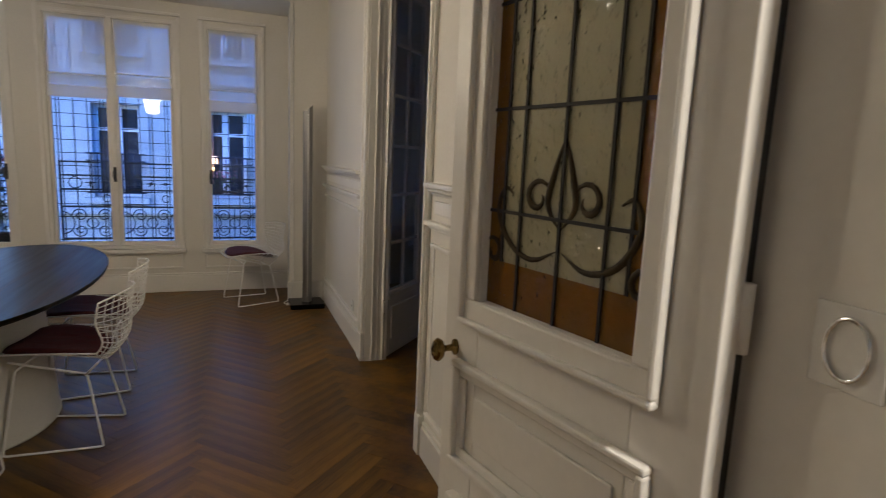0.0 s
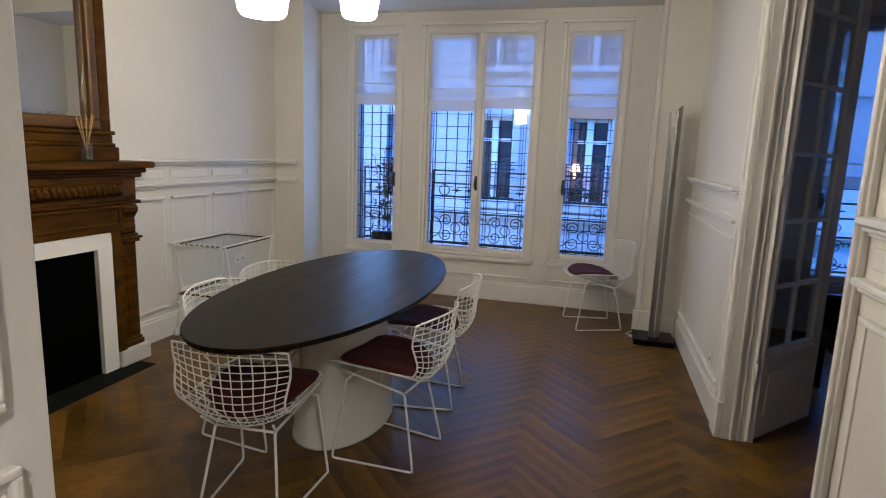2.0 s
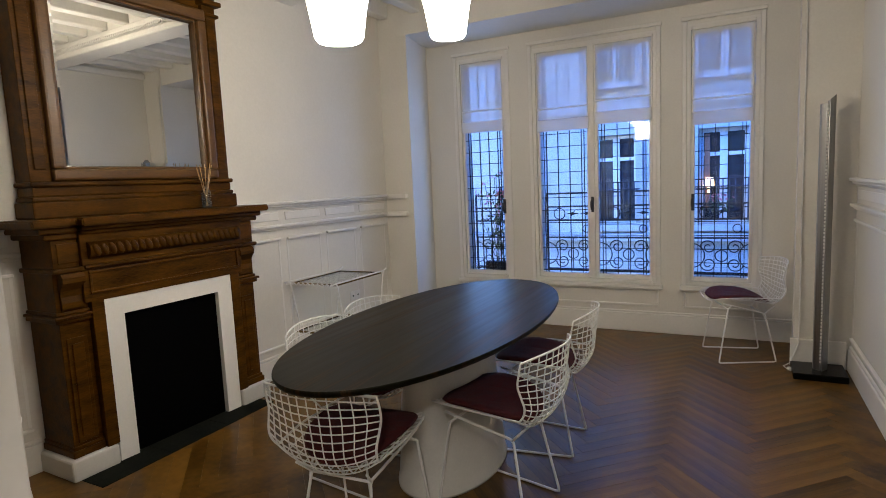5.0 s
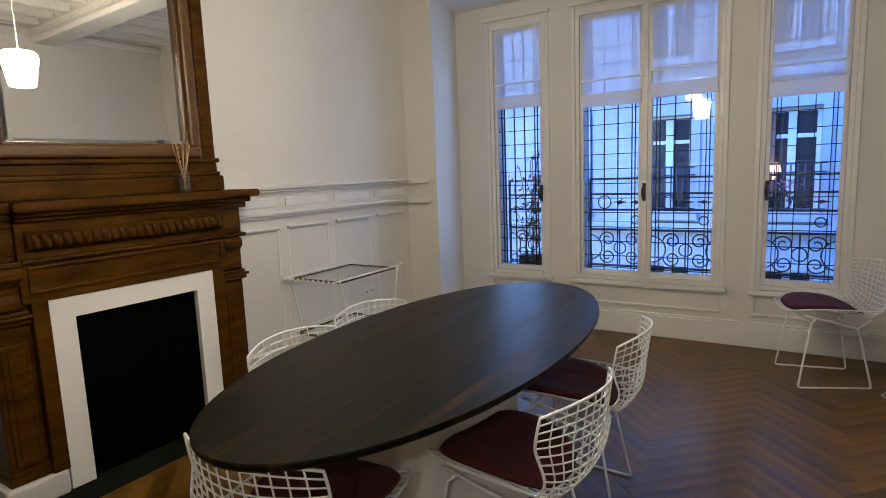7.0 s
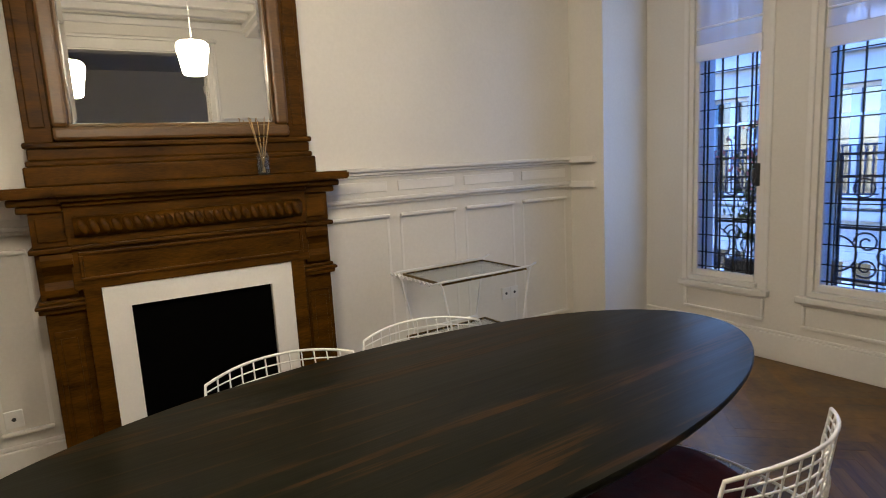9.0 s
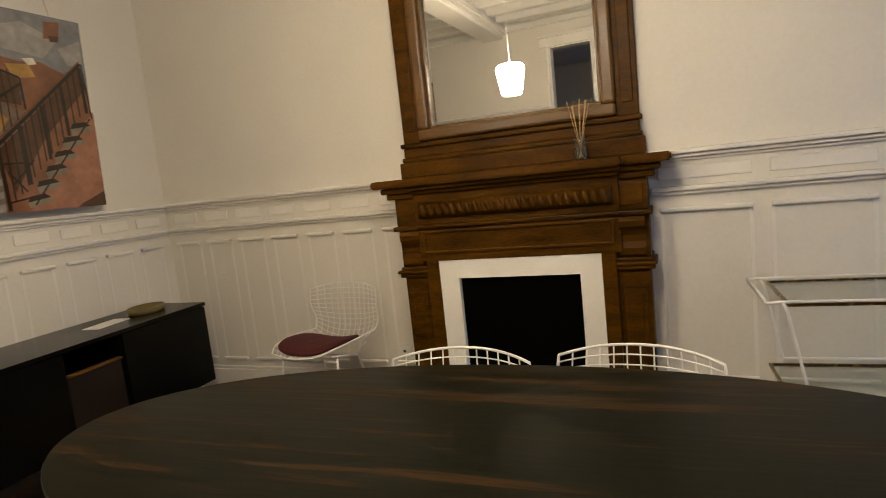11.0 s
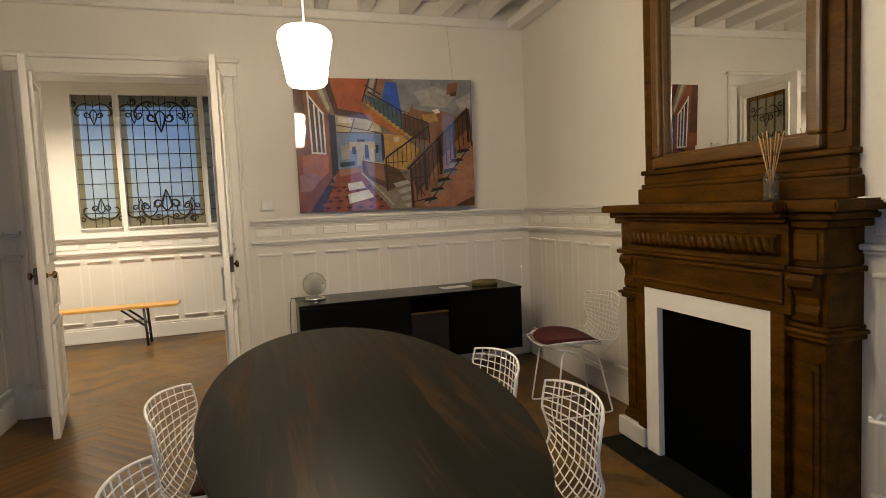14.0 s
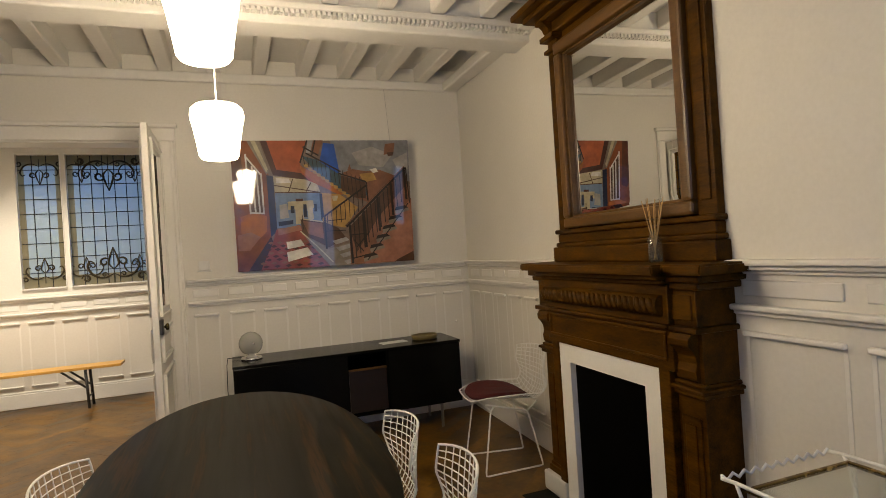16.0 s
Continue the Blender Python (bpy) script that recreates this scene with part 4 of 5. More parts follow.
    egg = lathe(bmesh.new(), 0, 0, [(0.003, -0.034), (0.013, -0.024), (0.018, 0.0), (0.013, 0.024), (0.003, 0.034)], 10)
    me = bpy.data.meshes.new("gadroon")
    egg.to_mesh(me)
    egg.free()
    me.materials.append(WOOD)
    for k in range(23):
        o = new("gadroon", me)
        o.parent = f
        o.location = Vector((0.362, C - 0.44 + 0.04 * k, 1.15)) - ORIGIN[f]
        o.rotation_euler = (0.35, 0, 0)
    for _s in (-1, 1):
        for x1, a, b, z0, z1 in ((0.40, 0.50, 0.655, 1.215, 1.245), (0.42, 0.50, 0.68, 1.245, 1.275)):
            carve("cornice", boxes((0.003, x1, min(C + _s * a, C + _s * b), max(C + _s * a, C + _s * b), z0, z1), bevel=0.008), WOOD, f)
    carve("cornice", boxes((0.003, 0.44, C - 0.50, C + 0.50, 1.235, 1.255), bevel=0.008), WOOD, f)
    carve("cornice", boxes((0.003, 0.475, C - 0.51, C + 0.51, 1.255, 1.276), bevel=0.008), WOOD, f)
    bm = bmesh.new()
    prism(bm, [(0.003, C - 0.72), (0.455, C - 0.72), (0.455, C - 0.52), (0.515, C - 0.52), (0.515, C + 0.52), (0.455, C + 0.52), (0.46, C + 0.725), (0.003, C + 0.725)], "z", 1.276, 1.316)
    bmesh.ops.bevel(bm, geom=list(bm.edges), offset=0.008, segments=2, affect="EDGES")
    carve("mantel_shelf", bm, WOOD, f)
    # overmantel
    for row in ((0.003, 0.235, C - 0.62, C + 0.62, 1.316, 1.40), (0.003, 0.215, C - 0.61, C + 0.61, 1.40, 1.425), (0.003, 0.20, C - 0.60, C + 0.60, 1.425, 1.475), (0.003, 0.218, C - 0.612, C + 0.612, 1.475, 1.50)):
        carve("overmantel_moulding", boxes(row, bevel=0.008), WOOD, f)
    for s in (-1, 1):
        y = lambda a, b: (min(C + s * a, C + s * b), max(C + s * a, C + s * b))
        pil = carve("pilaster", boxes((0.003, 0.185, *y(0.50, 0.60), 1.50, 2.60), bevel=0.004), WOOD, f)
        carve("pilaster_panel", boxes((0.185, 0.197, *y(0.522, 0.578), 1.56, 2.52), bevel=0.005), WOOD, pil)
        carve("pilaster_cap", boxes((0.003, 0.215, *y(0.49, 0.612), 2.53, 2.552), (0.003, 0.235, *y(0.48, 0.625), 2.60, 2.63), bevel=0.006), WOOD, pil)
    carve("overmantel_field", boxes((0.003, 0.15, C - 0.50, C + 0.50, 1.50, 2.63)), WOOD, f)
    fr = [(0.15, 0.225, C - 0.50, C + 0.50, 1.505, 1.575 - 0.012), (0.15, 0.225, C - 0.50, C + 0.50, 2.49, 2.56), (0.15, 0.225, C - 0.50, C - 0.437, 1.563, 2.49), (0.15, 0.225, C + 0.437, C + 0.50, 1.563, 2.49)]
    mf = carve("mirror_frame", boxes(*fr, bevel=0.014), GILT, f, "gilt-brown moulded mirror frame")
    carve("frame_bead", boxes((0.15, 0.195, C - 0.437, C + 0.437, 1.563, 1.576), (0.15, 0.195, C - 0.437, C + 0.437, 2.477, 2.49), (0.15, 0.195, C - 0.437, C - 0.424, 1.576, 2.477), (0.15, 0.195, C + 0.424, C + 0.437, 1.576, 2.477), bevel=0.004), GILT, mf)
    bm = bmesh.new()
    y0, y1, z0, z1, q = C - 0.424, C + 0.424, 1.576, 2.477, 0.022
    out = [bm.verts.new((0.164, a, b)) for a, b in ((y0, z0), (y1, z0), (y1, z1), (y0, z1))]
    inn = [bm.verts.new((0.167, a, b)) for a, b in ((y0 + q, z0 + q), (y1 - q, z0 + q), (y1 - q, z1 - q), (y0 + q, z1 - q))]
    bm.faces.new(inn)
    for k in range(4):
        bm.faces.new((out[k], out[(k + 1) % 4], inn[(k + 1) % 4], inn[k]))
    carve("mirror", bm, MIRROR, f, "bevelled mirror plate")
    carve("overmantel_cornice", boxes((0.003, 0.20, C - 0.60, C + 0.60, 2.63, 2.70), (0.003, 0.26, C - 0.64, C + 0.64, 2.70, 2.735), (0.003, 0.32, C - 0.70, C + 0.70, 2.735, 2.77), (0.003, 0.38, C - 0.76, C + 0.76, 2.77, 2.81), bevel=0.012), WOOD, f)
    for s in (-1, 1):
        bm = bmesh.new()
        prism(bm, [(0.20, 2.635), (0.225, 2.64), (0.24, 2.665), (0.29, 2.70), (0.20, 2.70)], "y", C + s * 0.55 - 0.03, C + s * 0.55 + 0.03)
        carve("corbel", bm, WOOD, f)
    f.matrix_world = Matrix.Rotation(SKEW, 4, "Z") @ Matrix.Translation(ORIGIN[f])
    for k in range(3):
        solo("hearth_slab", boxes((0.262, 0.555, 1.90 + 0.39 * k, 2.288 + 0.39 * k, 0.0, 0.004), bevel=0.0015), SLATE, "dark slate hearth slab set into the floor", "hearth", "structure", "hearth slabs")


fireplace()


def diffuser():
    x, y, z = 0.33, 2.86, 1.316
    d = thing("reed_diffuser", (x, y, z), "glass reed diffuser bottle with rattan sticks on the mantel", "diffuser")
    b = part("bottle", lathe(bmesh.new(), x, y, [(0.027, z), (0.029, z + 0.01), (0.029, z + 0.10), (0.018, z + 0.118), (0.015, z + 0.135)], 20), BOTTLE, d, "clear glass bottle")
    part("oil", lathe(bmesh.new(), x, y, [(0.025, z + 0.006), (0.025, z + 0.05)], 16), SHELFGLASS, b)
    for k in range(9):
        a = 2 * math.pi * k / 9 + 0.3
        part("reed", tube(bmesh.new(), [(x - 0.008 * math.cos(a), y - 0.008 * math.sin(a), z + 0.012), (x + 0.04 * math.cos(a), y + 0.05 * math.sin(a), z + 0.265 + 0.012 * math.sin(3 * a))], 0.0017, 5), REEDS, d)


diffuser()


def sideboard():
    x0, x1, y0, y1, z0, z1 = 0.34, 2.065, 0.07, 0.53, 0.20, 0.70
    s = thing("sideboard", ((x0 + x1) / 2, 0.3, 0), "long black lacquered sideboard on thin steel legs", "sideboard")
    n0, n1 = 0.95, 1.25
    part("body", boxes((x0, x1, y0, y1 - 0.02, z0, z0 + 0.02), (x0, x1, y0, y0 + 0.015, z0 + 0.02, z1 - 0.022), (x0, x0 + 0.02, y0 + 0.015, y1 - 0.02, z0 + 0.02, z1 - 0.022), (x1 - 0.02, x1, y0 + 0.015, y1 - 0.02, z0 + 0.02, z1 - 0.022), (n0 - 0.02, n0, y0 + 0.015, y1 - 0.02, z0 + 0.02, z1 - 0.022), (n1, n1 + 0.02, y0 + 0.015, y1 - 0.02, z0 + 0.02, z1 - 0.022)), LACQUER, s)
    part("top", boxes((x0 - 0.004, x1 + 0.004, y0, y1 + 0.004, z1 - 0.022, z1), bevel=0.003), LACQUER, s, "glossy black top")
    for a, b in ((x0 + 0.003, n0 - 0.012), (n1 + 0.012, x1 - 0.003)):
        d = part("door", boxes((a, b, y1 - 0.02, y1, z0 + 0.005, z1 - 0.026), bevel=0.002), LACQUER, s)
        hx = b - 0.14 if a > 1 else a + 0.13
        part("keyhole", lathe(bmesh.new(), 0, 0, [(0.007, 0), (0.007, 0.006), (0.003, 0.012)], 12), CHROME, d)
        k = d.children[0]
        k.location = (hx, y1, z1 - 0.11)
        k.rotation_euler = (-math.pi / 2, 0, 0)
    dr = part("flap", boxes((n0 + 0.004, n1 - 0.004, y1 - 0.035, y1 - 0.018, z0 + 0.03, z1 - 0.15), bevel=0.002), DARKWOOD, s, "dark red-brown wooden flap")
    part("flap_edge", boxes((n0 + 0.004, n1 - 0.004, y1 - 0.04, y1 - 0.004, z1 - 0.15, z1 - 0.138), bevel=0.003), GILT, dr)
    for x in (x0 + 0.16, x1 - 0.16):
        for y in (y0 + 0.06, y1 - 0.07):
            part("leg", boxes((x - 0.01, x + 0.01, y - 0.01, y + 0.01, 0, z0), bevel=0.002), STEEL, s)


sideboard()


def globe_lamp():
    x, y, z = 1.93, 0.28, 0.70
    g = thing("table_lamp", (x, y, z), "smoked glass globe lamp with chrome base, unlit", "table lamp")
    part("base", lathe(bmesh.new(), x, y, [(0.075, z), (0.08, z + 0.008), (0.07, z + 0.02), (0.03, z + 0.028), (0.025, z + 0.045)], 28), CHROME, g, "chrome foot")
    part("globe", lathe(bmesh.new(), x, y, [(0.088 * math.sin(0.55 + 2.55 * k / 10), z + 0.118 - 0.088 * math.cos(0.55 + 2.55 * k / 10)) for k in range(11)], 32), GLOBE, g, "smoked glass globe")
    b = part("bulb", lathe(bmesh.new(), x, y, [(0.012, z + 0.045), (0.02, z + 0.06), (0.045, z + 0.10), (0.045, z + 0.13), (0.02, z + 0.155)], 20), CHROME, g, "mirror bulb")
    cable = [(x + 0.07, y - 0.05, z + 0.012), (x + 0.17, y - 0.1, z + 0.01), (2.11, 0.16, z - 0.05), (2.115, 0.12, 0.45), (2.10, 0.10, 0.2), (2.13, 0.08, 0.06), (2.19, 0.05, 0.22), (2.215, 0.04, 0.277)]
    part("cable", tube(bmesh.new(), cable, 0.0035, 6), DARKPLASTIC, g)


globe_lamp()
_bm = lathe(bmesh.new(), 0, 0, [(0.10, 0), (0.108, 0.008), (0.112, 0.036), (0.106, 0.037), (0.10, 0.012), (0.0015, 0.010)], 36)
moved(_bm, Matrix.Translation((0.56, 0.30, 0.70)) @ Matrix.Diagonal((1, 0.8, 1, 1)))
solo("tray", _bm, OLIVE, "olive oval tray on the black sideboard", "tray")
solo("paper_sheet", moved(boxes((-0.11, 0.11, -0.055, 0.055, 0, 0.004), bevel=0.001), Matrix.Translation((0.83, 0.30, 0.70)) @ Matrix.Rotation(0.1, 4, "Z")), PAPER, "folded white paper lying on the sideboard", "paper")


# ---- the large print above the sideboard ----
def print_on_wall():
    X0, X1, Z0, Z1, Y = 1.985, 0.548, 1.357, 2.392, 0.004
    p = thing("wall_print", (1.25, 0.02, Z0), "large glossy print of an abandoned red and orange stairwell", "picture")
    part("panel", boxes((X1, X0, Y, 0.033, Z0, Z1), bevel=0.002), ink("print_ground", (0.17, 0.12, 0.09)), p)
    part("hanging_wire", tube(bmesh.new(), [(0.70, 0.016, Z1), (0.70, -0.118, 2.86)], 0.0015, 5), STEEL, p)
    state = [0.0332]

    def at(u, v):
        return X0 + (X1 - X0) * u, Z1 + (Z0 - Z1) * v

    def patch(name, mat, *pts):
        state[0] += 0.00012
        bm = bmesh.new()
        vs = [bm.verts.new((at(u, v)[0], state[0], at(u, v)[1])) for u, v in pts]
        f = bm.faces.new(vs)
        if f.normal.y < 0 or (f.normal_update() or f.normal.y < 0):
            f.normal_flip()
        part(name, bm, mat, p)

    def stroke(name, mat, w, *lines):
        state[0] += 0.00012
        bm = bmesh.new()
        for (u0, v0), (u1, v1) in lines:
            a, b = Vector(at(u0, v0)), Vector(at(u1, v1))
            d = (b - a).normalized()
            n = Vector((-d.y, d.x)) * w / 2
            vs = [bm.verts.new((q.x, state[0], q.y)) for q in (a + n, b + n, b - n, a - n)]
            f = bm.faces.new(vs)
            f.normal_update()
            if f.normal.y < 0:
                f.normal_flip()
        part(name, bm, mat, p)

    wall_red = ink("ink_wall_red", (0.20, 0.055, 0.016))
    shade_red = ink("ink_shade_red", (0.085, 0.024, 0.012))
    rose_wall = ink("ink_rose_wall", (0.30, 0.135, 0.085))
    red = ink("ink_red", (0.33, 0.070, 0.020))
    maroon = ink("ink_maroon", (0.055, 0.014, 0.008))
    orange = ink("ink_orange", (0.36, 0.115, 0.022))
    navy = ink("ink_navy", (0.010, 0.018, 0.050))
    blue = ink("ink_blue", (0.012, 0.075, 0.36))
    teal = ink("ink_teal", (0.040, 0.075, 0.095))
    haze = ink("ink_haze", (0.13, 0.19, 0.30))
    cream = ink("ink_cream", (0.42, 0.36, 0.24))
    white = ink("ink_white", (0.62, 0.58, 0.52))
    ochre = ink("ink_ochre", (0.38, 0.215, 0.060))
    umber = ink("ink_umber", (0.075, 0.034, 0.016))
    brown = ink("ink_brown", (0.018, 0.010, 0.006))
    brick = ink("ink_brick", (0.23, 0.050, 0.034))
    plum = ink("ink_plum", (0.030, 0.016, 0.022))
    rust = ink("ink_rust", (0.20, 0.085, 0.045))
    stone = ink("ink_stone", (0.20, 0.165, 0.125))
    sky = ink("ink_sky", (0.20, 0.20, 0.215))
    pale = ink("ink_pale", (0.30, 0.285, 0.27))
    # mural wall and its clouds
    patch("print_patch", sky, (0.54, 0.0), (1, 0.0), (1, 0.34), (0.80, 0.36), (0.58, 0.27))
    patch("print_patch", pale, (0.66, 0.10), (0.78, 0.05), (0.90, 0.12), (0.84, 0.22), (0.70, 0.20))
    patch("print_patch", pale, (0.90, 0.16), (0.99, 0.10), (0.99, 0.24), (0.93, 0.24))
    patch("print_patch", rust, (0.86, 0.03), (0.92, 0.02), (0.91, 0.10), (0.85, 0.12))
    patch("print_patch", umber, (0.87, 0.10), (0.91, 0.095), (0.905, 0.125), (0.875, 0.13))
    patch("print_patch", rust, (0.60, 0.26), (0.66, 0.23), (0.74, 0.25), (0.82, 0.24), (0.93, 0.30), (0.86, 0.42), (0.74, 0.50), (0.60, 0.42))
    patch("print_patch", ochre, (0.70, 0.27), (0.78, 0.26), (0.80, 0.32), (0.72, 0.34))
    patch("print_patch", white, (0.76, 0.235), (0.80, 0.225), (0.81, 0.255), (0.78, 0.265))
    patch("print_patch", rust, (0.63, 0.24), (0.645, 0.19), (0.655, 0.24))
    # corridor wall with its window, darker towards the floor
    patch("print_patch", wall_red, (0, 0), (0.13, 0), (0.195, 0.28), (0.185, 0.74), (0.06, 1), (0, 1))
    patch("print_patch", orange, (0.03, 0.58), (0.10, 0.55), (0.17, 0.58), (0.165, 0.70), (0.09, 0.80), (0.03, 0.78))
    patch("print_patch", rose_wall, (0.01, 0.72), (0.08, 0.70), (0.13, 0.74), (0.07, 0.84), (0.01, 0.84))
    patch("print_patch", shade_red, (0, 0), (0.045, 0), (0.065, 0.42), (0.02, 0.44), (0, 0.40))
    patch("print_patch", plum, (0.185, 0.74), (0.20, 0.80), (0.13, 1.0), (0.055, 1.0))
    patch("print_patch", stone, (0.085, 0.0), (0.15, 0.0), (0.195, 0.24), (0.18, 0.26))
    patch("print_patch", cream, (0.105, 0.0), (0.13, 0.0), (0.19, 0.22), (0.18, 0.245))
    patch("print_patch", umber, (0.075, 0.12), (0.15, 0.25), (0.155, 0.55), (0.08, 0.56))
    stroke("print_stroke", white, 0.013, ((0.075, 0.10), (0.085, 0.56)), ((0.105, 0.19), (0.112, 0.555)), ((0.128, 0.23), (0.135, 0.555)), ((0.152, 0.25), (0.155, 0.56)), ((0.075, 0.12), (0.155, 0.27)), ((0.083, 0.55), (0.158, 0.56)))
    # ceiling of the stairwell and the soffit
    patch("print_patch", red, (0.19, 0), (0.405, 0), (0.365, 0.19), (0.575, 0.43), (0.40, 0.31), (0.33, 0.255), (0.21, 0.22), (0.175, 0.02))
    patch("print_patch", maroon, (0.155, 0.0), (0.19, 0.0), (0.235, 0.225), (0.37, 0.255), (0.41, 0.315), (0.215, 0.265))
    patch("print_patch", orange, (0.362, 0.195), (0.47, 0.28), (0.60, 0.43), (0.575, 0.435), (0.44, 0.33), (0.37, 0.24))
    # far end of the corridor
    patch("print_patch", cream, (0.215, 0.275), (0.39, 0.305), (0.455, 0.345), (0.47, 0.41), (0.22, 0.40))
    patch("print_patch", white, (0.23, 0.29), (0.30, 0.295), (0.31, 0.33), (0.23, 0.33))
    stroke("print_stroke", umber, 0.008, ((0.215, 0.345), (0.47, 0.41)), ((0.22, 0.40), (0.47, 0.41)), ((0.32, 0.30), (0.295, 0.40)), ((0.42, 0.33), (0.39, 0.40)))
    patch("print_patch", haze, (0.22, 0.405), (0.465, 0.415), (0.47, 0.66), (0.22, 0.68))
    patch("print_patch", pale, (0.24, 0.50), (0.28, 0.49), (0.29, 0.60), (0.24, 0.61))
    patch("print_patch", navy, (0.18, 0.265), (0.215, 0.275), (0.22, 0.70), (0.185, 0.745))
    patch("print_patch", cream, (0.285, 0.475), (0.425, 0.47), (0.43, 0.53), (0.285, 0.54))
    patch("print_patch", cream, (0.325, 0.49), (0.365, 0.485), (0.37, 0.65), (0.325, 0.655))
    patch("print_patch", cream, (0.39, 0.485), (0.42, 0.485), (0.425, 0.62), (0.395, 0.63))
    patch("print_patch", navy, (0.30, 0.51), (0.32, 0.51), (0.32, 0.565), (0.30, 0.565))
    patch("print_patch", navy, (0.37, 0.50), (0.388, 0.50), (0.39, 0.60), (0.37, 0.60))
    patch("print_patch", navy, (0.43, 0.50), (0.445, 0.50), (0.445, 0.56), (0.43, 0.56))
    patch("print_patch", maroon, (0.33, 0.455), (0.37, 0.455), (0.37, 0.475), (0.33, 0.475))
    patch("print_patch", navy, (0.23, 0.63), (0.31, 0.62), (0.31, 0.65), (0.23, 0.665))
    patch("print_patch", ochre, (0.475, 0.415), (0.58, 0.43), (0.68, 0.54), (0.60, 0.70), (0.475, 0.66))
    patch("print_patch", cream, (0.53, 0.44), (0.57, 0.44), (0.56, 0.48), (0.54, 0.48))
    patch("print_patch", navy, (0.463, 0.42), (0.478, 0.42), (0.482, 0.60), (0.466, 0.63))
    # tiled corridor floor with patches of light
    patch("print_patch", brick, (0.215, 0.69), (0.345, 0.66), (0.385, 0.78), (0.50, 1.0), (0.12, 1.0), (0.19, 0.80))
    patch("print_patch", rose_wall, (0.225, 0.685), (0.345, 0.662), (0.355, 0.70), (0.225, 0.735))
    for k in range(8):
        for c in range(7):
            u, v = 0.165 + 0.046 * c + 0.023 * (k % 2) - 0.008 * k + 0.012 * k * (c / 6), 0.79 + 0.026 * k
            if u < 0.37 + 0.55 * (v - 0.76):
                patch("print_patch", maroon if k % 3 else rust, (u, v), (u + 0.020, v - 0.010), (u + 0.036, v + 0.002), (u + 0.016, v + 0.013))
    patch("print_patch", white, (0.265, 0.79), (0.345, 0.775), (0.365, 0.825), (0.27, 0.845))
    patch("print_patch", white, (0.265, 0.87), (0.38, 0.84), (0.41, 0.90), (0.27, 0.945))
    # landing wall, lower steps
    patch("print_patch", stone, (0.345, 0.70), (0.385, 0.76), (0.50, 0.86), (0.62, 0.82), (0.68, 1.0), (0.505, 1.0), (0.40, 0.82))
    patch("print_patch", umber, (0.35, 0.615), (0.475, 0.64), (0.56, 0.70), (0.60, 0.78), (0.50, 0.85), (0.39, 0.76), (0.355, 0.72))
    patch("print_patch", rust, (0.36, 0.63), (0.47, 0.655), (0.475, 0.78), (0.39, 0.735))
    stroke("print_stroke", cream, 0.010, ((0.352, 0.612), (0.475, 0.645)), ((0.345, 0.71), (0.43, 0.83)), ((0.43, 0.83), (0.52, 0.97)))
    for k in range(4):
        patch("print_patch", pale, (0.52 + 0.02 * k, 0.80 + 0.055 * k), (0.60 + 0.02 * k, 0.775 + 0.055 * k), (0.62 + 0.02 * k, 0.80 + 0.055 * k), (0.54 + 0.02 * k, 0.83 + 0.055 * k))
    # upper flight: blue opening, treads, railing
    patch("print_patch", blue, (0.50, 0.02), (0.56, 0.03), (0.585, 0.27), (0.47, 0.19))
    patch("print_patch", rust, (0.44, 0.0), (0.50, 0.0), (0.47, 0.11), (0.43, 0.10))
    patch("print_patch", pale, (0.415, 0.0), (0.445, 0.0), (0.425, 0.10), (0.40, 0.10))
    patch("print_patch", teal, (0.375, 0.12), (0.455, 0.15), (0.59, 0.28), (0.73, 0.335), (0.735, 0.45), (0.62, 0.44), (0.47, 0.28))
    patch("print_patch", umber, (0.59, 0.28), (0.73, 0.34), (0.73, 0.47), (0.66, 0.46), (0.585, 0.39))
    for k in range(11):
        u, v = 0.385 + 0.023 * k, 0.185 + 0.0245 * k
        patch("print_patch", ochre, (u, v), (u + 0.022, v + 0.006), (u + 0.024, v + 0.034), (u + 0.002, v + 0.024))
    stroke("print_stroke", brown, 0.012, ((0.365, 0.175), (0.41, 0.0)), ((0.40, 0.10), (0.59, 0.25)), ((0.58, 0.265), (0.735, 0.335)), ((0.735, 0.335), (0.74, 0.49)), ((0.385, 0.05), (0.47, 0.12)), ((0.43, 0.13), (0.455, 0.0)))
    stroke("print_stroke", brown, 0.005, *[((0.385 + 0.024 * k, 0.12 + 0.0135 * k), (0.39 + 0.024 * k, 0.19 + 0.021 * k)) for k in range(14)])
    stroke("print_stroke", brown, 0.014, ((0.74, 0.36), (0.485, 0.60)), ((0.485, 0.60), (0.487, 0.86)))
    stroke("print_stroke", brown, 0.006, *[((0.50 + 0.026 * k, 0.585 - 0.0245 * k), (0.50 + 0.026 * k, 0.71 - 0.018 * k)) for k in range(9)])
    stroke("print_stroke", brown, 0.006, ((0.485, 0.64), (0.60, 0.63)), ((0.36, 0.58), (0.362, 0.70)), ((0.487, 0.72), (0.60, 0.72)))
    # near flight: plaster wall, shaded treads, heavy balustrade
    patch("print_patch", rose_wall, (0.86, 0.66), (1.0, 0.48), (1.0, 1.0), (0.70, 1.0), (0.74, 0.93))
    patch("print_patch", umber, (0.90, 0.98), (1.0, 0.92), (1.0, 1.0), (0.88, 1.0))
    patch("print_patch", rust, (0.62, 0.70), (0.97, 0.24), (0.99, 0.50), (0.86, 0.66), (0.70, 1.0), (0.62, 1.0))
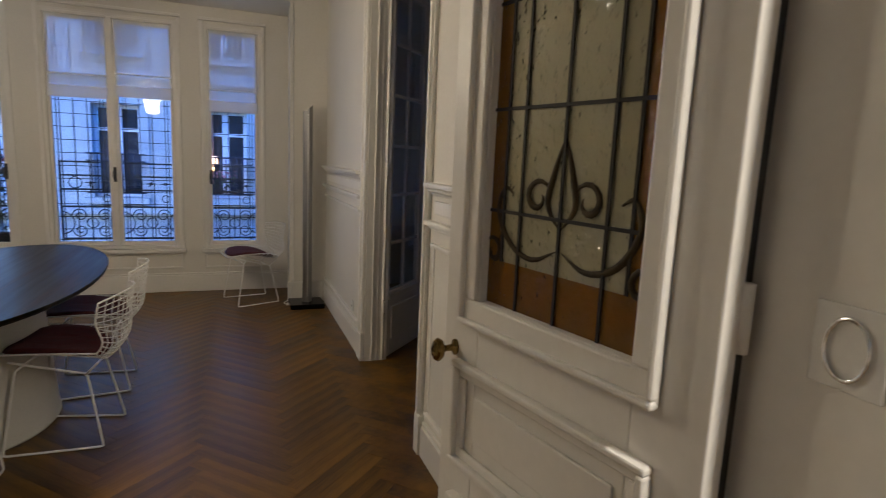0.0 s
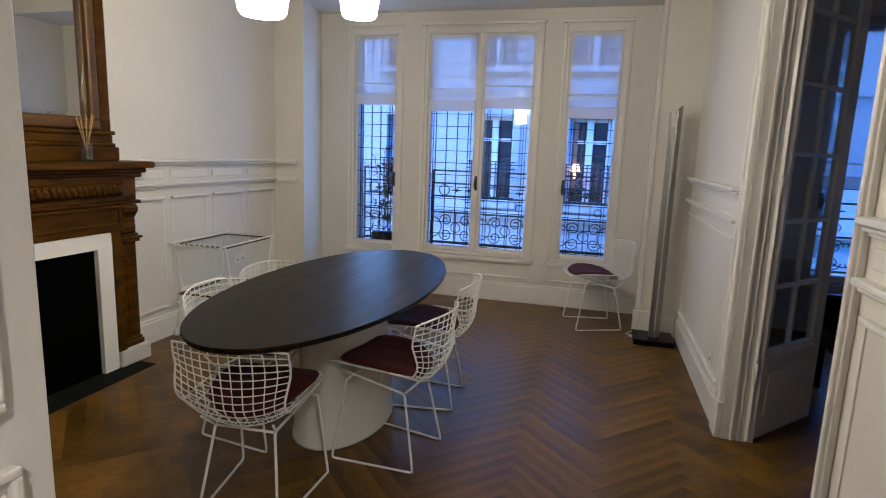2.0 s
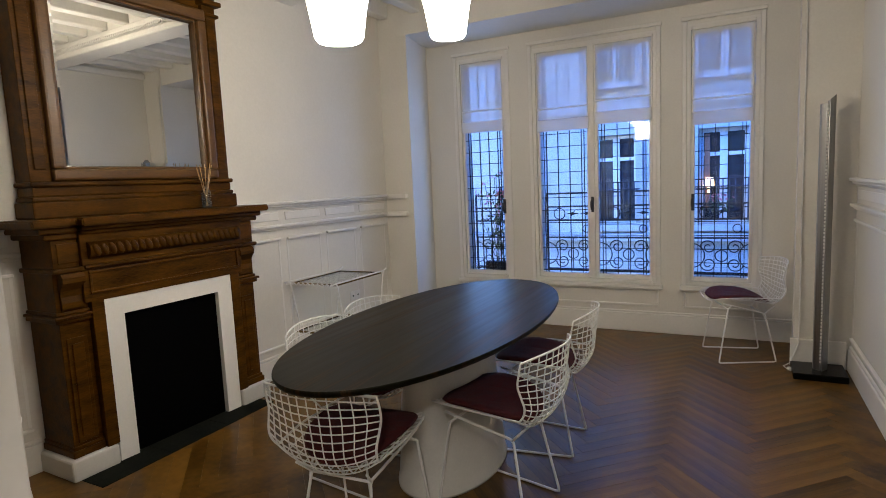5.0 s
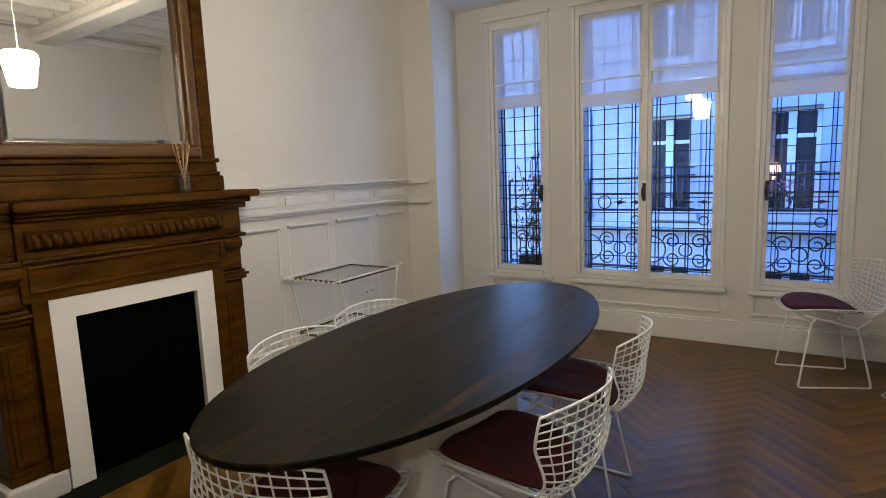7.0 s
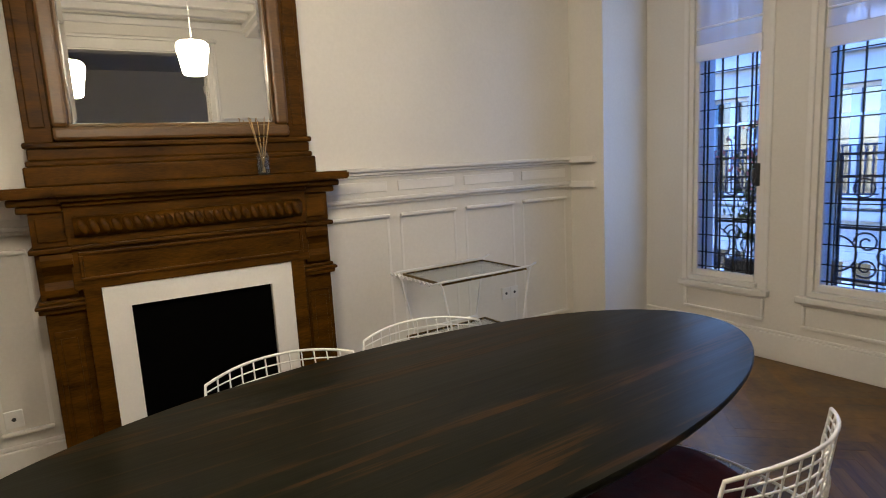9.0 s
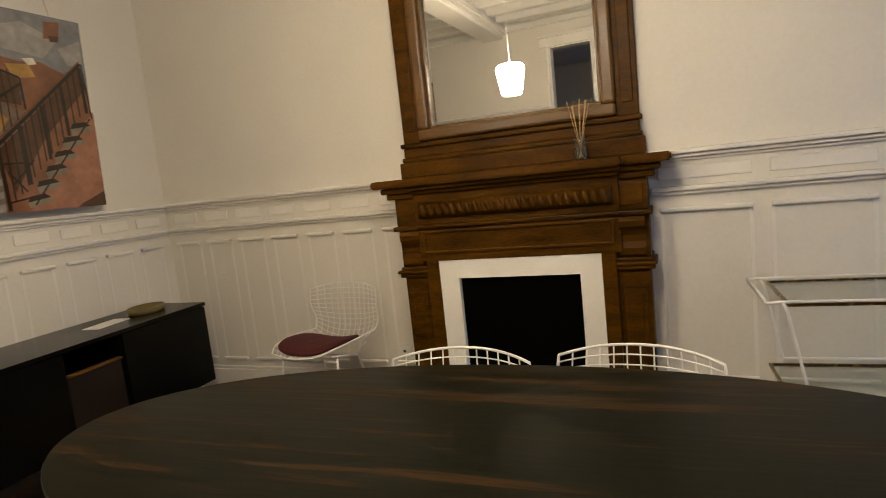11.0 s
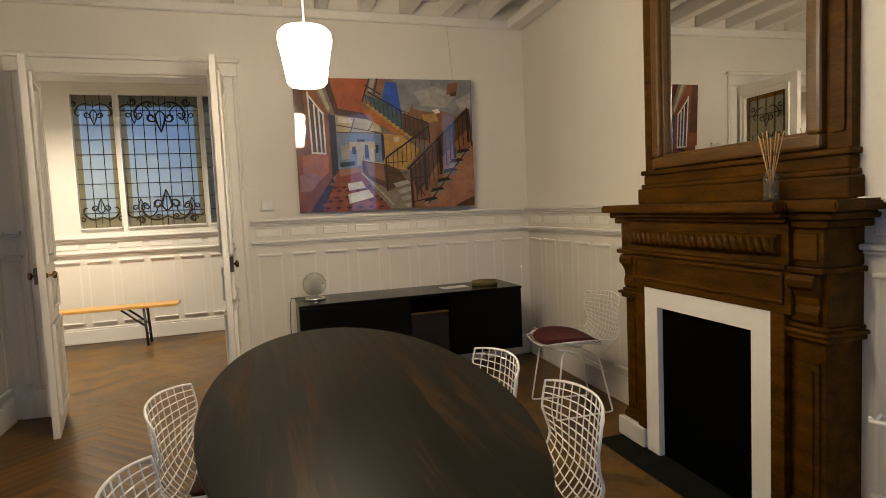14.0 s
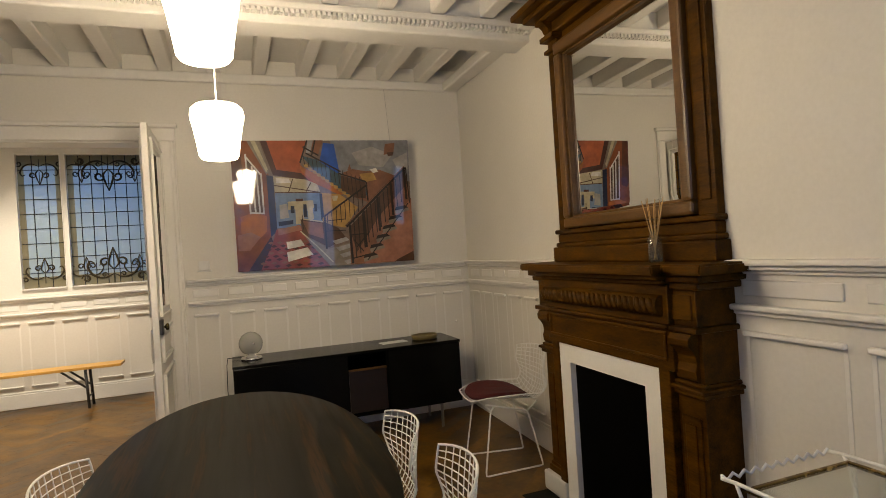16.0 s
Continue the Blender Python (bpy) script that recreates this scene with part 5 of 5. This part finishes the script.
    for k in range(6):
        u, v = 0.70 + 0.040 * k, 0.985 - 0.075 * k
        patch("print_patch", stone, (u, v), (u + 0.085, v - 0.03), (u + 0.08, v - 0.052), (u - 0.005, v - 0.03))
        patch("print_patch", brown, (u - 0.005, v - 0.03), (u + 0.08, v - 0.052), (u + 0.06, v - 0.072), (u + 0.005, v - 0.06))
    patch("print_patch", umber, (0.62, 0.70), (0.97, 0.24), (0.98, 0.36), (0.80, 0.62), (0.66, 0.90))
    stroke("print_stroke", brown, 0.026, ((0.605, 0.69), (0.97, 0.225)))
    stroke("print_stroke", rust, 0.006, ((0.605, 0.68), (0.97, 0.213)))
    stroke("print_stroke", brown, 0.020, *[((0.625 + 0.085 * k, 0.68 - 0.108 * k), (0.632 + 0.085 * k, 0.99 - 0.125 * k)) for k in range(5)])
    stroke("print_stroke", brown, 0.008, *[((0.65 + 0.026 * k, 0.65 - 0.033 * k), (0.655 + 0.026 * k, 0.95 - 0.04 * k)) for k in range(13)])
    p.matrix_world = pose(1.25, 0.060, Z0, -2.6, 0, -2.8)
    stroke("print_stroke", brown, 0.009, ((0.635, 0.76), (0.71, 0.755)), ((0.635, 0.95), (0.71, 0.93)), ((0.66, 0.86), (0.74, 0.74)), ((0.645, 0.80), (0.70, 0.90)), ((0.72, 0.97), (0.98, 0.52)), ((0.975, 0.225), (0.99, 0.52)))


def ink(name, colour):
    """Printed colour under clear acrylic, softly mottled like brushwork."""
    low, high = [0.62 * v for v in colour], [1.25 * v for v in colour]
    m = surface(name, low, high, rough=0.4, scale=9.0, bump=0.0, fine=28, coat=0.9, spec=0.2)
    m.node_tree.nodes["Principled BSDF"].inputs["Coat Roughness"].default_value = 0.03
    return m


print_on_wall()
solo("thermostat", boxes((2.175, 2.285, 0.003, 0.022, 1.378, 1.385), (2.175, 2.285, 0.003, 0.010, 1.385, 1.39), (2.19, 2.27, 0.003, 0.026, 1.39, 1.462), bevel=0.003), PLASTIC, "small white thermostat above the dado rail", "thermostat")


def outlet(name, place, wall, count, label):
    """Round sockets in a white plate."""
    x, y, z = place
    ax = wall[0]
    o = thing(name, place, label, "socket", "wall sockets")
    n = 0.009 * wall[1]
    for k in range(count):
        d = (k - (count - 1) / 2) * 0.071
        if ax == "x":
            lo, hi = sorted((x, x + n))
            part("plate", boxes((lo, hi, y + d - 0.035, y + d + 0.035, z - 0.04, z + 0.04), bevel=0.003), PLASTIC, o)
            bm = moved(lathe(bmesh.new(), 0, 0, [(0.009, 0), (0.009, 0.002), (0.004, 0.003)], 16), Matrix.Translation((x + n, y + d, z)) @ Matrix.Rotation(wall[1] * math.pi / 2, 4, "Y"))
        else:
            lo, hi = sorted((y, y + n))
            part("plate", boxes((x + d - 0.035, x + d + 0.035, lo, hi, z - 0.04, z + 0.04), bevel=0.003), PLASTIC, o)
            bm = moved(lathe(bmesh.new(), 0, 0, [(0.009, 0), (0.009, 0.002), (0.004, 0.003)], 16), Matrix.Translation((x + d, y + n, z)) @ Matrix.Rotation(-wall[1] * math.pi / 2, 4, "X"))
        part("socket", bm, DARKPLASTIC, o)


outlet("wall_outlet", (0.252, 4.44, 0.442), ("x", 1), 2, "white double socket on the wall behind the cart")
outlet("wall_outlet", (2.22, 0.002, 0.30), ("y", 1), 1, "white socket with a black plug by the sideboard")
solo("plug", boxes((2.202, 2.238, 0.014, 0.045, 0.275, 0.315), bevel=0.005), DARKPLASTIC, "black plug in the socket by the sideboard", "plug")
outlet("wall_outlet", (0.057, 1.72, 0.30), ("x", 1), 1, "white socket beside the fireplace")
outlet("wall_outlet", (RX - 0.002, 3.62, 0.30), ("x", -1), 1, "white socket low beside the glazed door")
_b = thing("ring_pull", (3.758, -0.105, 1.26), "white square plate with a round ring on the door jamb", "door fitting")
part("plate", boxes((3.757, 3.763, -0.183, -0.101, 1.195, 1.29), bevel=0.002), PLASTIC, _b)
part("dial", moved(tube(bmesh.new(), [(0.03 * math.cos(t), 0, 0.036 * math.sin(t)) for t in (2 * math.pi * k / 24 for k in range(24))], 0.003, 6, closed=True), Matrix.Translation((3.755, -0.142, 1.242)) @ Matrix.Rotation(math.pi / 2, 4, "Z") @ Matrix.Diagonal((0.8, 1, 0.95, 1))), CHROME, _b)


def bar_cart():
    x0, x1, y0, y1, z = 0.30, 0.715, 3.605, 4.19, 0.70
    c = thing("bar_cart", ((x0 + x1) / 2, (y0 + y1) / 2, 0), "white wire serving cart with two glass shelves", "cart")
    for zz in (z, 0.325):
        fr = [(x0, y0, zz), (x1, y0, zz), (x1, y1, zz), (x0, y1, zz)]
        s = part("shelf", boxes((x0 + 0.012, x1 - 0.012, y0 + 0.012, y1 - 0.012, zz - 0.004, zz + 0.004)), SHELFGLASS, c, "clear glass shelf")
        part("shelf_rim", boxes((x0, x1, y0, y0 + 0.012, zz - 0.006, zz + 0.008), (x0, x1, y1 - 0.012, y1, zz - 0.006, zz + 0.008), (x0, x0 + 0.012, y0 + 0.012, y1 - 0.012, zz - 0.006, zz + 0.008), (x1 - 0.012, x1, y0 + 0.012, y1 - 0.012, zz - 0.006, zz + 0.008), bevel=0.002), BRASS, s, "dull brass rim")
    for x in (x0 - 0.012, x1 + 0.012):
        part("side_wire", tube(bmesh.new(), [(x, y0 - 0.07, z + 0.012), (x, y0 - 0.02, z + 0.016), (x, y1 + 0.02, z + 0.016), (x, y1 + 0.06, z + 0.03)], 0.006, 6), WIRE, c)
        for a, b in ((y0 - 0.02, y0 + 0.06), (y1 + 0.02, y1 - 0.06)):
            part("leg", tube(bmesh.new(), [(x, a, z + 0.016), (x, a * 0.8 + b * 0.2, z - 0.02), (x, b, 0.36), (x, a, 0.06)], 0.006, 6), WIRE, c)
            w = part("wheel", moved(lathe(bmesh.new(), 0, 0, [(0.012, -0.01), (0.03, -0.009), (0.032, 0.0), (0.03, 0.009), (0.012, 0.01)], 20), Matrix.Translation((x, a, 0.032)) @ Matrix.Rotation(math.pi / 2, 4, "Y")), WIRE, c, "small white wheel")
        part("side_wire", tube(bmesh.new(), [(x, y0 + 0.06, 0.35), (x, y1 - 0.06, 0.35)], 0.006, 6), WIRE, c)
    bm = bmesh.new()
    tube(bm, [(x0 - 0.012 + (x1 - x0 + 0.024) * k / 20, y0 - 0.07, z + 0.012 + 0.008 * (-1) ** k) for k in range(21)], 0.005, 6)
    part("handle", bm, WIRE, c, "twisted wire handle")


bar_cart()


def column_lamp():
    x, y = 3.80, 4.80
    c = thing("floor_lamp", (x, y, 0), "tall brushed steel column floor lamp on a black base", "floor lamp")
    part("base", boxes((x - 0.16, x + 0.15, y - 0.14, y + 0.14, 0, 0.045), bevel=0.006), LACQUER, c, "heavy black base plate")
    bm = bmesh.new()
    prism(bm, [(x - 0.038, y - 0.020), (x - 0.033, y - 0.025), (x - 0.006, y - 0.042), (x + 0.0, y - 0.042), (x + 0.0, y + 0.035), (x - 0.038, y + 0.035)], "z", 0.045, 1.80)
    part("column", bm, STEEL, c, "folded brushed steel trough")
    bm = bmesh.new()
    prism(bm, [(x + 0.004, y - 0.048), (x + 0.009, y - 0.050), (x + 0.046, y + 0.004), (x + 0.046, y + 0.038), (x + 0.004, y + 0.038)], "z", 0.045, 1.86)
    for v in bm.verts:
        if v.co.z > 1:
            v.co.z = 1.815 + 0.9 * (v.co.x - x)
    part("reflector", bm, STEEL_SHADED, c, "steel side with shade in its colour, cut at a slant")
    bm = bmesh.new()
    for k in range(70):
        box(bm, x - 0.006, x + 0.002, y - 0.050, y - 0.042, 0.10 + 0.024 * k, 0.114 + 0.024 * k)
    part("slot_strip", bm, PLASTIC, c, "pale perforated strip")


column_lamp()
_f = thing("floor_cable", (3.66, 4.86, 0), "white cable and small dimmer lying on the floor", "cable")
part("cable", tube(bmesh.new(), [(3.68, 4.90, 0.006), (3.62, 4.86, 0.006), (3.60, 4.92, 0.006), (3.64, 4.93, 0.03), (3.69, 4.945, 0.17), (3.69, 4.965, 1.0), (3.69, 4.97, 2.75)], 0.004, 6), PLASTIC, _f)
part("dimmer", boxes((3.62, 3.68, 4.84, 4.875, 0, 0.02), bevel=0.004), PLASTIC, _f)


# ---- hall, next room ----
def bench():
    y0, y1, x0, x1, z = -2.39, -2.13, 3.21, 5.0, 0.44
    b = thing("bench", ((x0 + x1) / 2, (y0 + y1) / 2, 0), "yellow varnished wooden bench with black folding legs", "bench")
    part("seat_board", boxes((x0, x1, y0, y1, z - 0.028, z), bevel=0.004), BENCH, b)
    for x, s in ((x0 + 0.34, 1), (x1 - 0.34, -1)):
        for y in (y0 + 0.03, y1 - 0.03):
            part("leg", tube(bmesh.new(), [(x, y, z - 0.03), (x - s * 0.02, y, 0.0)], 0.017, 4), DARKPLASTIC, b)
            part("brace", tube(bmesh.new(), [(x + s * 0.22, y, z - 0.03), (x, y, z - 0.22)], 0.014, 4), DARKPLASTIC, b)
        part("crossbar", tube(bmesh.new(), [(x - s * 0.015, y0 + 0.03, 0.12), (x - s * 0.015, y1 - 0.03, 0.12)], 0.008, 4), DARKPLASTIC, b)


bench()


def armchair():
    x, y = 5.05, 3.95
    a = thing("armchair", (x, y, 0), "black armchair standing in the dim next room", "armchair")
    part("seat", boxes((x - 0.32, x + 0.32, y - 0.30, y + 0.30, 0.30, 0.44), bevel=0.03), LACQUER, a)
    part("backrest", boxes((x + 0.22, x + 0.34, y - 0.32, y + 0.32, 0.44, 0.80), bevel=0.03), LACQUER, a)
    for s in (-1, 1):
        part("armrest", boxes((x - 0.32, x + 0.22, y + s * 0.32 - 0.04, y + s * 0.32 + 0.04, 0.40, 0.62), bevel=0.02), LACQUER, a)
        for k in (-1, 1):
            part("leg", boxes((x + k * 0.28 - 0.02, x + k * 0.28 + 0.02, y + s * 0.26 - 0.02, y + s * 0.26 + 0.02, 0, 0.30), bevel=0.003), LACQUER, a)


armchair()


# ---- outside: planter, street, facing house ----
def planter():
    x, y, z = 1.09, 5.80, 0.50
    p = thing("planter", (x, y, 0.36), "dark planter with a thin pink flowering plant", "planter")
    part("box", boxes((x - 0.11, x + 0.13, y - 0.06, y + 0.05, 0.36, 0.575), bevel=0.008), TERRA, p)
    random.seed(4)
    for k in range(9):
        pts, px, pz = [], x + random.uniform(-0.08, 0.10), 0.57
        lean = random.uniform(-0.20, 0.10)
        for j in range(6):
            pts.append((px + lean * j / 5 + random.uniform(-0.015, 0.015), y + random.uniform(-0.02, 0.02), pz + j * random.uniform(0.13, 0.18)))
        st = part("stem", tube(bmesh.new(), pts, 0.0035, 5), LEAF, p)
        bm, bl = bmesh.new(), bmesh.new()
        for q in pts[1:]:
            for _ in range(3):
                a, r = random.uniform(0, 6.28), random.uniform(0.014, 0.032)
                c = Vector(q) + Vector((random.uniform(-0.035, 0.035), random.uniform(-0.02, 0.02), random.uniform(-0.02, 0.03)))
                d1, d2 = Vector((math.cos(a), 0.3, math.sin(a))) * r, Vector((-math.sin(a), 0.2, math.cos(a))) * r * 0.45
                target = bl if q[2] > 1.05 and random.random() < 0.7 else bm
                vs = [target.verts.new(c + o) for o in (d1, d2, -d1, -d2)]
                target.faces.new(vs)
        part("leaves", bm, LEAF, st)
        if bl.verts:
            part("blossom", bl, PETAL, st, "pale pink blossom")
        else:
            bl.free()


planter()
structure("ground", boxes((-60, 60, 5.95, 90, -5.3, -5.0)), ASPHALT, "dark asphalt street far below the windows", "street")
structure("house_front", boxes((-0.4, 8.3, 5.9, 5.95, -5.0, 0.28)), STONE, "stone street front below the windows", "wall")


def facing_house():
    Y = 13.0
    h = thing("apartment_house", (2, Y + 3, -5), "pale limestone apartment house across the street", "house")
    cols = [-9.55 + 2.1 * k for k in range(14)]
    levels = (-2.6, 0.35, 3.3, 6.3)
    w, hh = 0.44, 1.9
    xs = sorted([c - w for c in cols] + [c + w for c in cols])
    rows = []
    edge = -14.0
    for c in cols:
        rows.append((edge, c - w, Y, Y + 0.4, -5, 11))
        z = -5.0
        for lv in levels:
            rows.append((c - w, c + w, Y, Y + 0.4, z, lv))
            z = lv + hh
        rows.append((c - w, c + w, Y, Y + 0.4, z, 11))
        edge = c + w
    rows.append((edge, 22.0, Y, Y + 0.4, -5, 11))
    wall = part("wall", boxes(*rows), STONE, h)
    part("string_course", boxes((-14, 22, Y - 0.35, Y + 0.4, 11, 11.3), (-14, 22, Y - 0.18, Y, 2.75, 2.9), (-14, 22, Y - 0.27, Y, 0.02, 0.17), (-14, 22, Y - 0.18, Y, 5.8, 5.95)), STONE, h)
    part("roof", prism(bmesh.new(), [(Y, 11.3), (Y + 1.4, 14.2), (Y + 8, 14.6), (Y + 8, 11.3)], "x", -14, 22), ZINC, h)
    for c in cols:
        for lv in levels:
            win = part("window", boxes((c - w, c - w + 0.07, Y + 0.22, Y + 0.28, lv, lv + hh), (c + w - 0.07, c + w, Y + 0.22, Y + 0.28, lv, lv + hh), (c - w + 0.07, c + w - 0.07, Y + 0.22, Y + 0.28, lv + hh - 0.07, lv + hh), (c - w + 0.07, c + w - 0.07, Y + 0.22, Y + 0.28, lv, lv + 0.08), (c - 0.07, c + 0.07, Y + 0.21, Y + 0.28, lv + 0.08, lv + hh - 0.07), (c - w + 0.07, c - 0.07, Y + 0.214, Y + 0.28, lv + 1.36, lv + 1.43), (c + 0.07, c + w - 0.07, Y + 0.214, Y + 0.28, lv + 1.36, lv + 1.43)), SHUTTER, h)
            part("pane", boxes((c - w + 0.07, c + w - 0.07, Y + 0.29, Y + 0.30, lv + 0.08, lv + hh - 0.07)), FARPANE, win)
            part("surround", boxes((c - w - 0.16, c - w, Y - 0.05, Y, lv, lv + hh + 0.16), (c + w, c + w + 0.16, Y - 0.05, Y, lv, lv + hh + 0.16), (c - w, c + w, Y - 0.05, Y, lv + hh, lv + hh + 0.16)), STONE, win)
            g = [[(c - w - 0.1, Y - 0.2, z), (c + w + 0.1, Y - 0.2, z)] for z in (lv + 0.1, lv + 0.75, lv + 0.9)]
            g += [[(c - w + 0.11 * k, Y - 0.2, lv + 0.1), (c - w + 0.11 * k, Y - 0.2, lv + 0.9)] for k in range(9)]
            part("guard_rail", tubes(g, 0.018, 4), IRON, win)
            if abs(c - 3.05) < 0.3 and lv == 0.35:
                part("lit_lamp", lathe(bmesh.new(), 2.79, Y + 0.16, [(0.03, 0.95), (0.03, 1.08), (0.11, 1.10), (0.07, 1.27)], 16), WARMSHADE, win, "small lit lamp behind the window")
                part("curtain", boxes((c - w + 0.09, c - w + 0.19, Y + 0.17, Y + 0.2, lv + 0.3, lv + 1.8)), CURTAIN, win, "rust curtain")
                bm, rng = bmesh.new(), random.Random(3)
                for _ in range(60):
                    p = Vector((2.9 + rng.uniform(-0.2, 0.35), Y - 0.12 + rng.uniform(-0.06, 0.06), 0.75 + rng.uniform(-0.15, 0.22)))
                    d, e = [Vector((rng.uniform(-1, 1), rng.uniform(-0.4, 0.4), rng.uniform(-1, 1))) * 0.05 for _ in range(2)]
                    f = bm.faces.new([bm.verts.new(p + q) for q in (d, e, -d, -e)])
                    f.material_index = 1 if p.z > 0.82 else 0
                part("flowers", bm, [LEAF, PETAL], win, "pink flowers on the sill")
            part("sill", boxes((c - w - 0.15, c + w + 0.15, Y - 0.26, Y, lv - 0.12, lv)), STONE, win)


facing_house()


# ---- parquet: oak blocks laid herringbone at 45 degrees ----
def parquet():
    L, W, gap = 0.567, 0.081, 0.0002
    n = 7
    turn = Matrix.Rotation(radians(45), 4, "Z")

    def block(lx, ly):
        bm = boxes((-lx / 2 + gap, lx / 2 - gap, -ly / 2 + gap, ly / 2 - gap, -0.015, 0.0), bevel=0.0)
        top = [e for e in bm.edges if all(v.co.z > -0.001 for v in e.verts)]
        bmesh.ops.bevel(bm, geom=top, offset=0.0004, segments=1, affect="EDGES")
        return bm

    me = bpy.data.meshes.new("parquet_block")
    b = block(L, W)
    b.to_mesh(me)
    b.free()
    me.materials.append(OAK)
    coarse_v, coarse_f = [], []
    rng = random.Random(11)
    rooms = ((0.0, RX, 0.0, WY), (0.6, 5.2, HALL_Y, -0.0), (RX, 8.0, 0.16, WY))
    singles = 0

    def clip(poly, room):
        x0, x1, y0, y1 = room
        for axis, lim, sign in ((0, x0, 1), (0, x1, -1), (1, y0, 1), (1, y1, -1)):
            out = []
            for i, p in enumerate(poly):
                q = poly[(i + 1) % len(poly)]
                pin, qin = sign * (p[axis] - lim) >= 0, sign * (q[axis] - lim) >= 0
                if pin:
                    out.append(p)
                if pin != qin:
                    t = (lim - p[axis]) / (q[axis] - p[axis])
                    out.append((p[0] + t * (q[0] - p[0]), p[1] + t * (q[1] - p[1])))
            poly = out
            if len(poly) < 3:
                return None
        return poly

    for m in range(-9, 10):
        for k in range(-110, 130):
            for kind in (0, 1):
                if kind == 0:
                    u, v, lx, ly = (k + 2 * n * m) * W + L / 2, k * W + W / 2, L, W
                else:
                    u, v, lx, ly = (k - 1 + 2 * n * m) * W + W / 2, k * W + L / 2, W, L
                c = turn @ Vector((u, v, 0))
                x, y = c.x + 1.0, c.y - 1.0
                if not (-0.5 < x < 8.5 and HALL_Y - 0.5 < y < 6.1):
                    continue
                tilt = rng.uniform(-0.002, 0.002)
                z = rng.uniform(-0.0002, 0.0)
                ang = radians(45) + (math.pi / 2 if kind else 0)
                inside = 2.25 < x < RX - 0.30 and 0.30 < y < WY - 0.32
                if inside and singles < 300:
                    o = new("parquet_block", me)
                    o.parent = floor
                    o.location = (x, y, z)
                    o.rotation_euler = (tilt, tilt * 0.5, ang)
                    singles += 1
                    continue
                ca, sa = math.cos(ang), math.sin(ang)
                h, q = L / 2 - gap, W / 2 - gap
                poly = [(x + px * ca - py * sa, y + px * sa + py * ca) for px, py in ((-h, -q), (h, -q), (h, q), (-h, q))]
                for room in rooms:
                    pp = clip(poly, room)
                    if not pp:
                        continue
                    base = len(coarse_v)
                    coarse_v.extend((*p, z + tilt * ((p[0] - x) * ca + (p[1] - y) * sa)) for p in pp)
                    coarse_v.extend((*p, -0.015) for p in pp)
                    e = len(pp)
                    coarse_f.append([base + i for i in range(e)])
                    coarse_f.extend([base + i, base + e + i, base + e + (i + 1) % e, base + (i + 1) % e] for i in range(e))
    me2 = bpy.data.meshes.new("parquet_field")
    me2.from_pydata(coarse_v, [], coarse_f)
    me2.materials.append(OAK_FIELD)
    o = new("parquet_field", me2)
    o.parent = floor
    tagged(o, kind="stuff")


OAK_FIELD = surface("oak_parquet_field", (0.044, 0.0195, 0.0022), (0.185, 0.090, 0.0118), rough=0.37, scale=2.5, stretch=(2, 2, 1), bump=0.03, fine=14, vary=0.24, spec=0.36)
parquet()
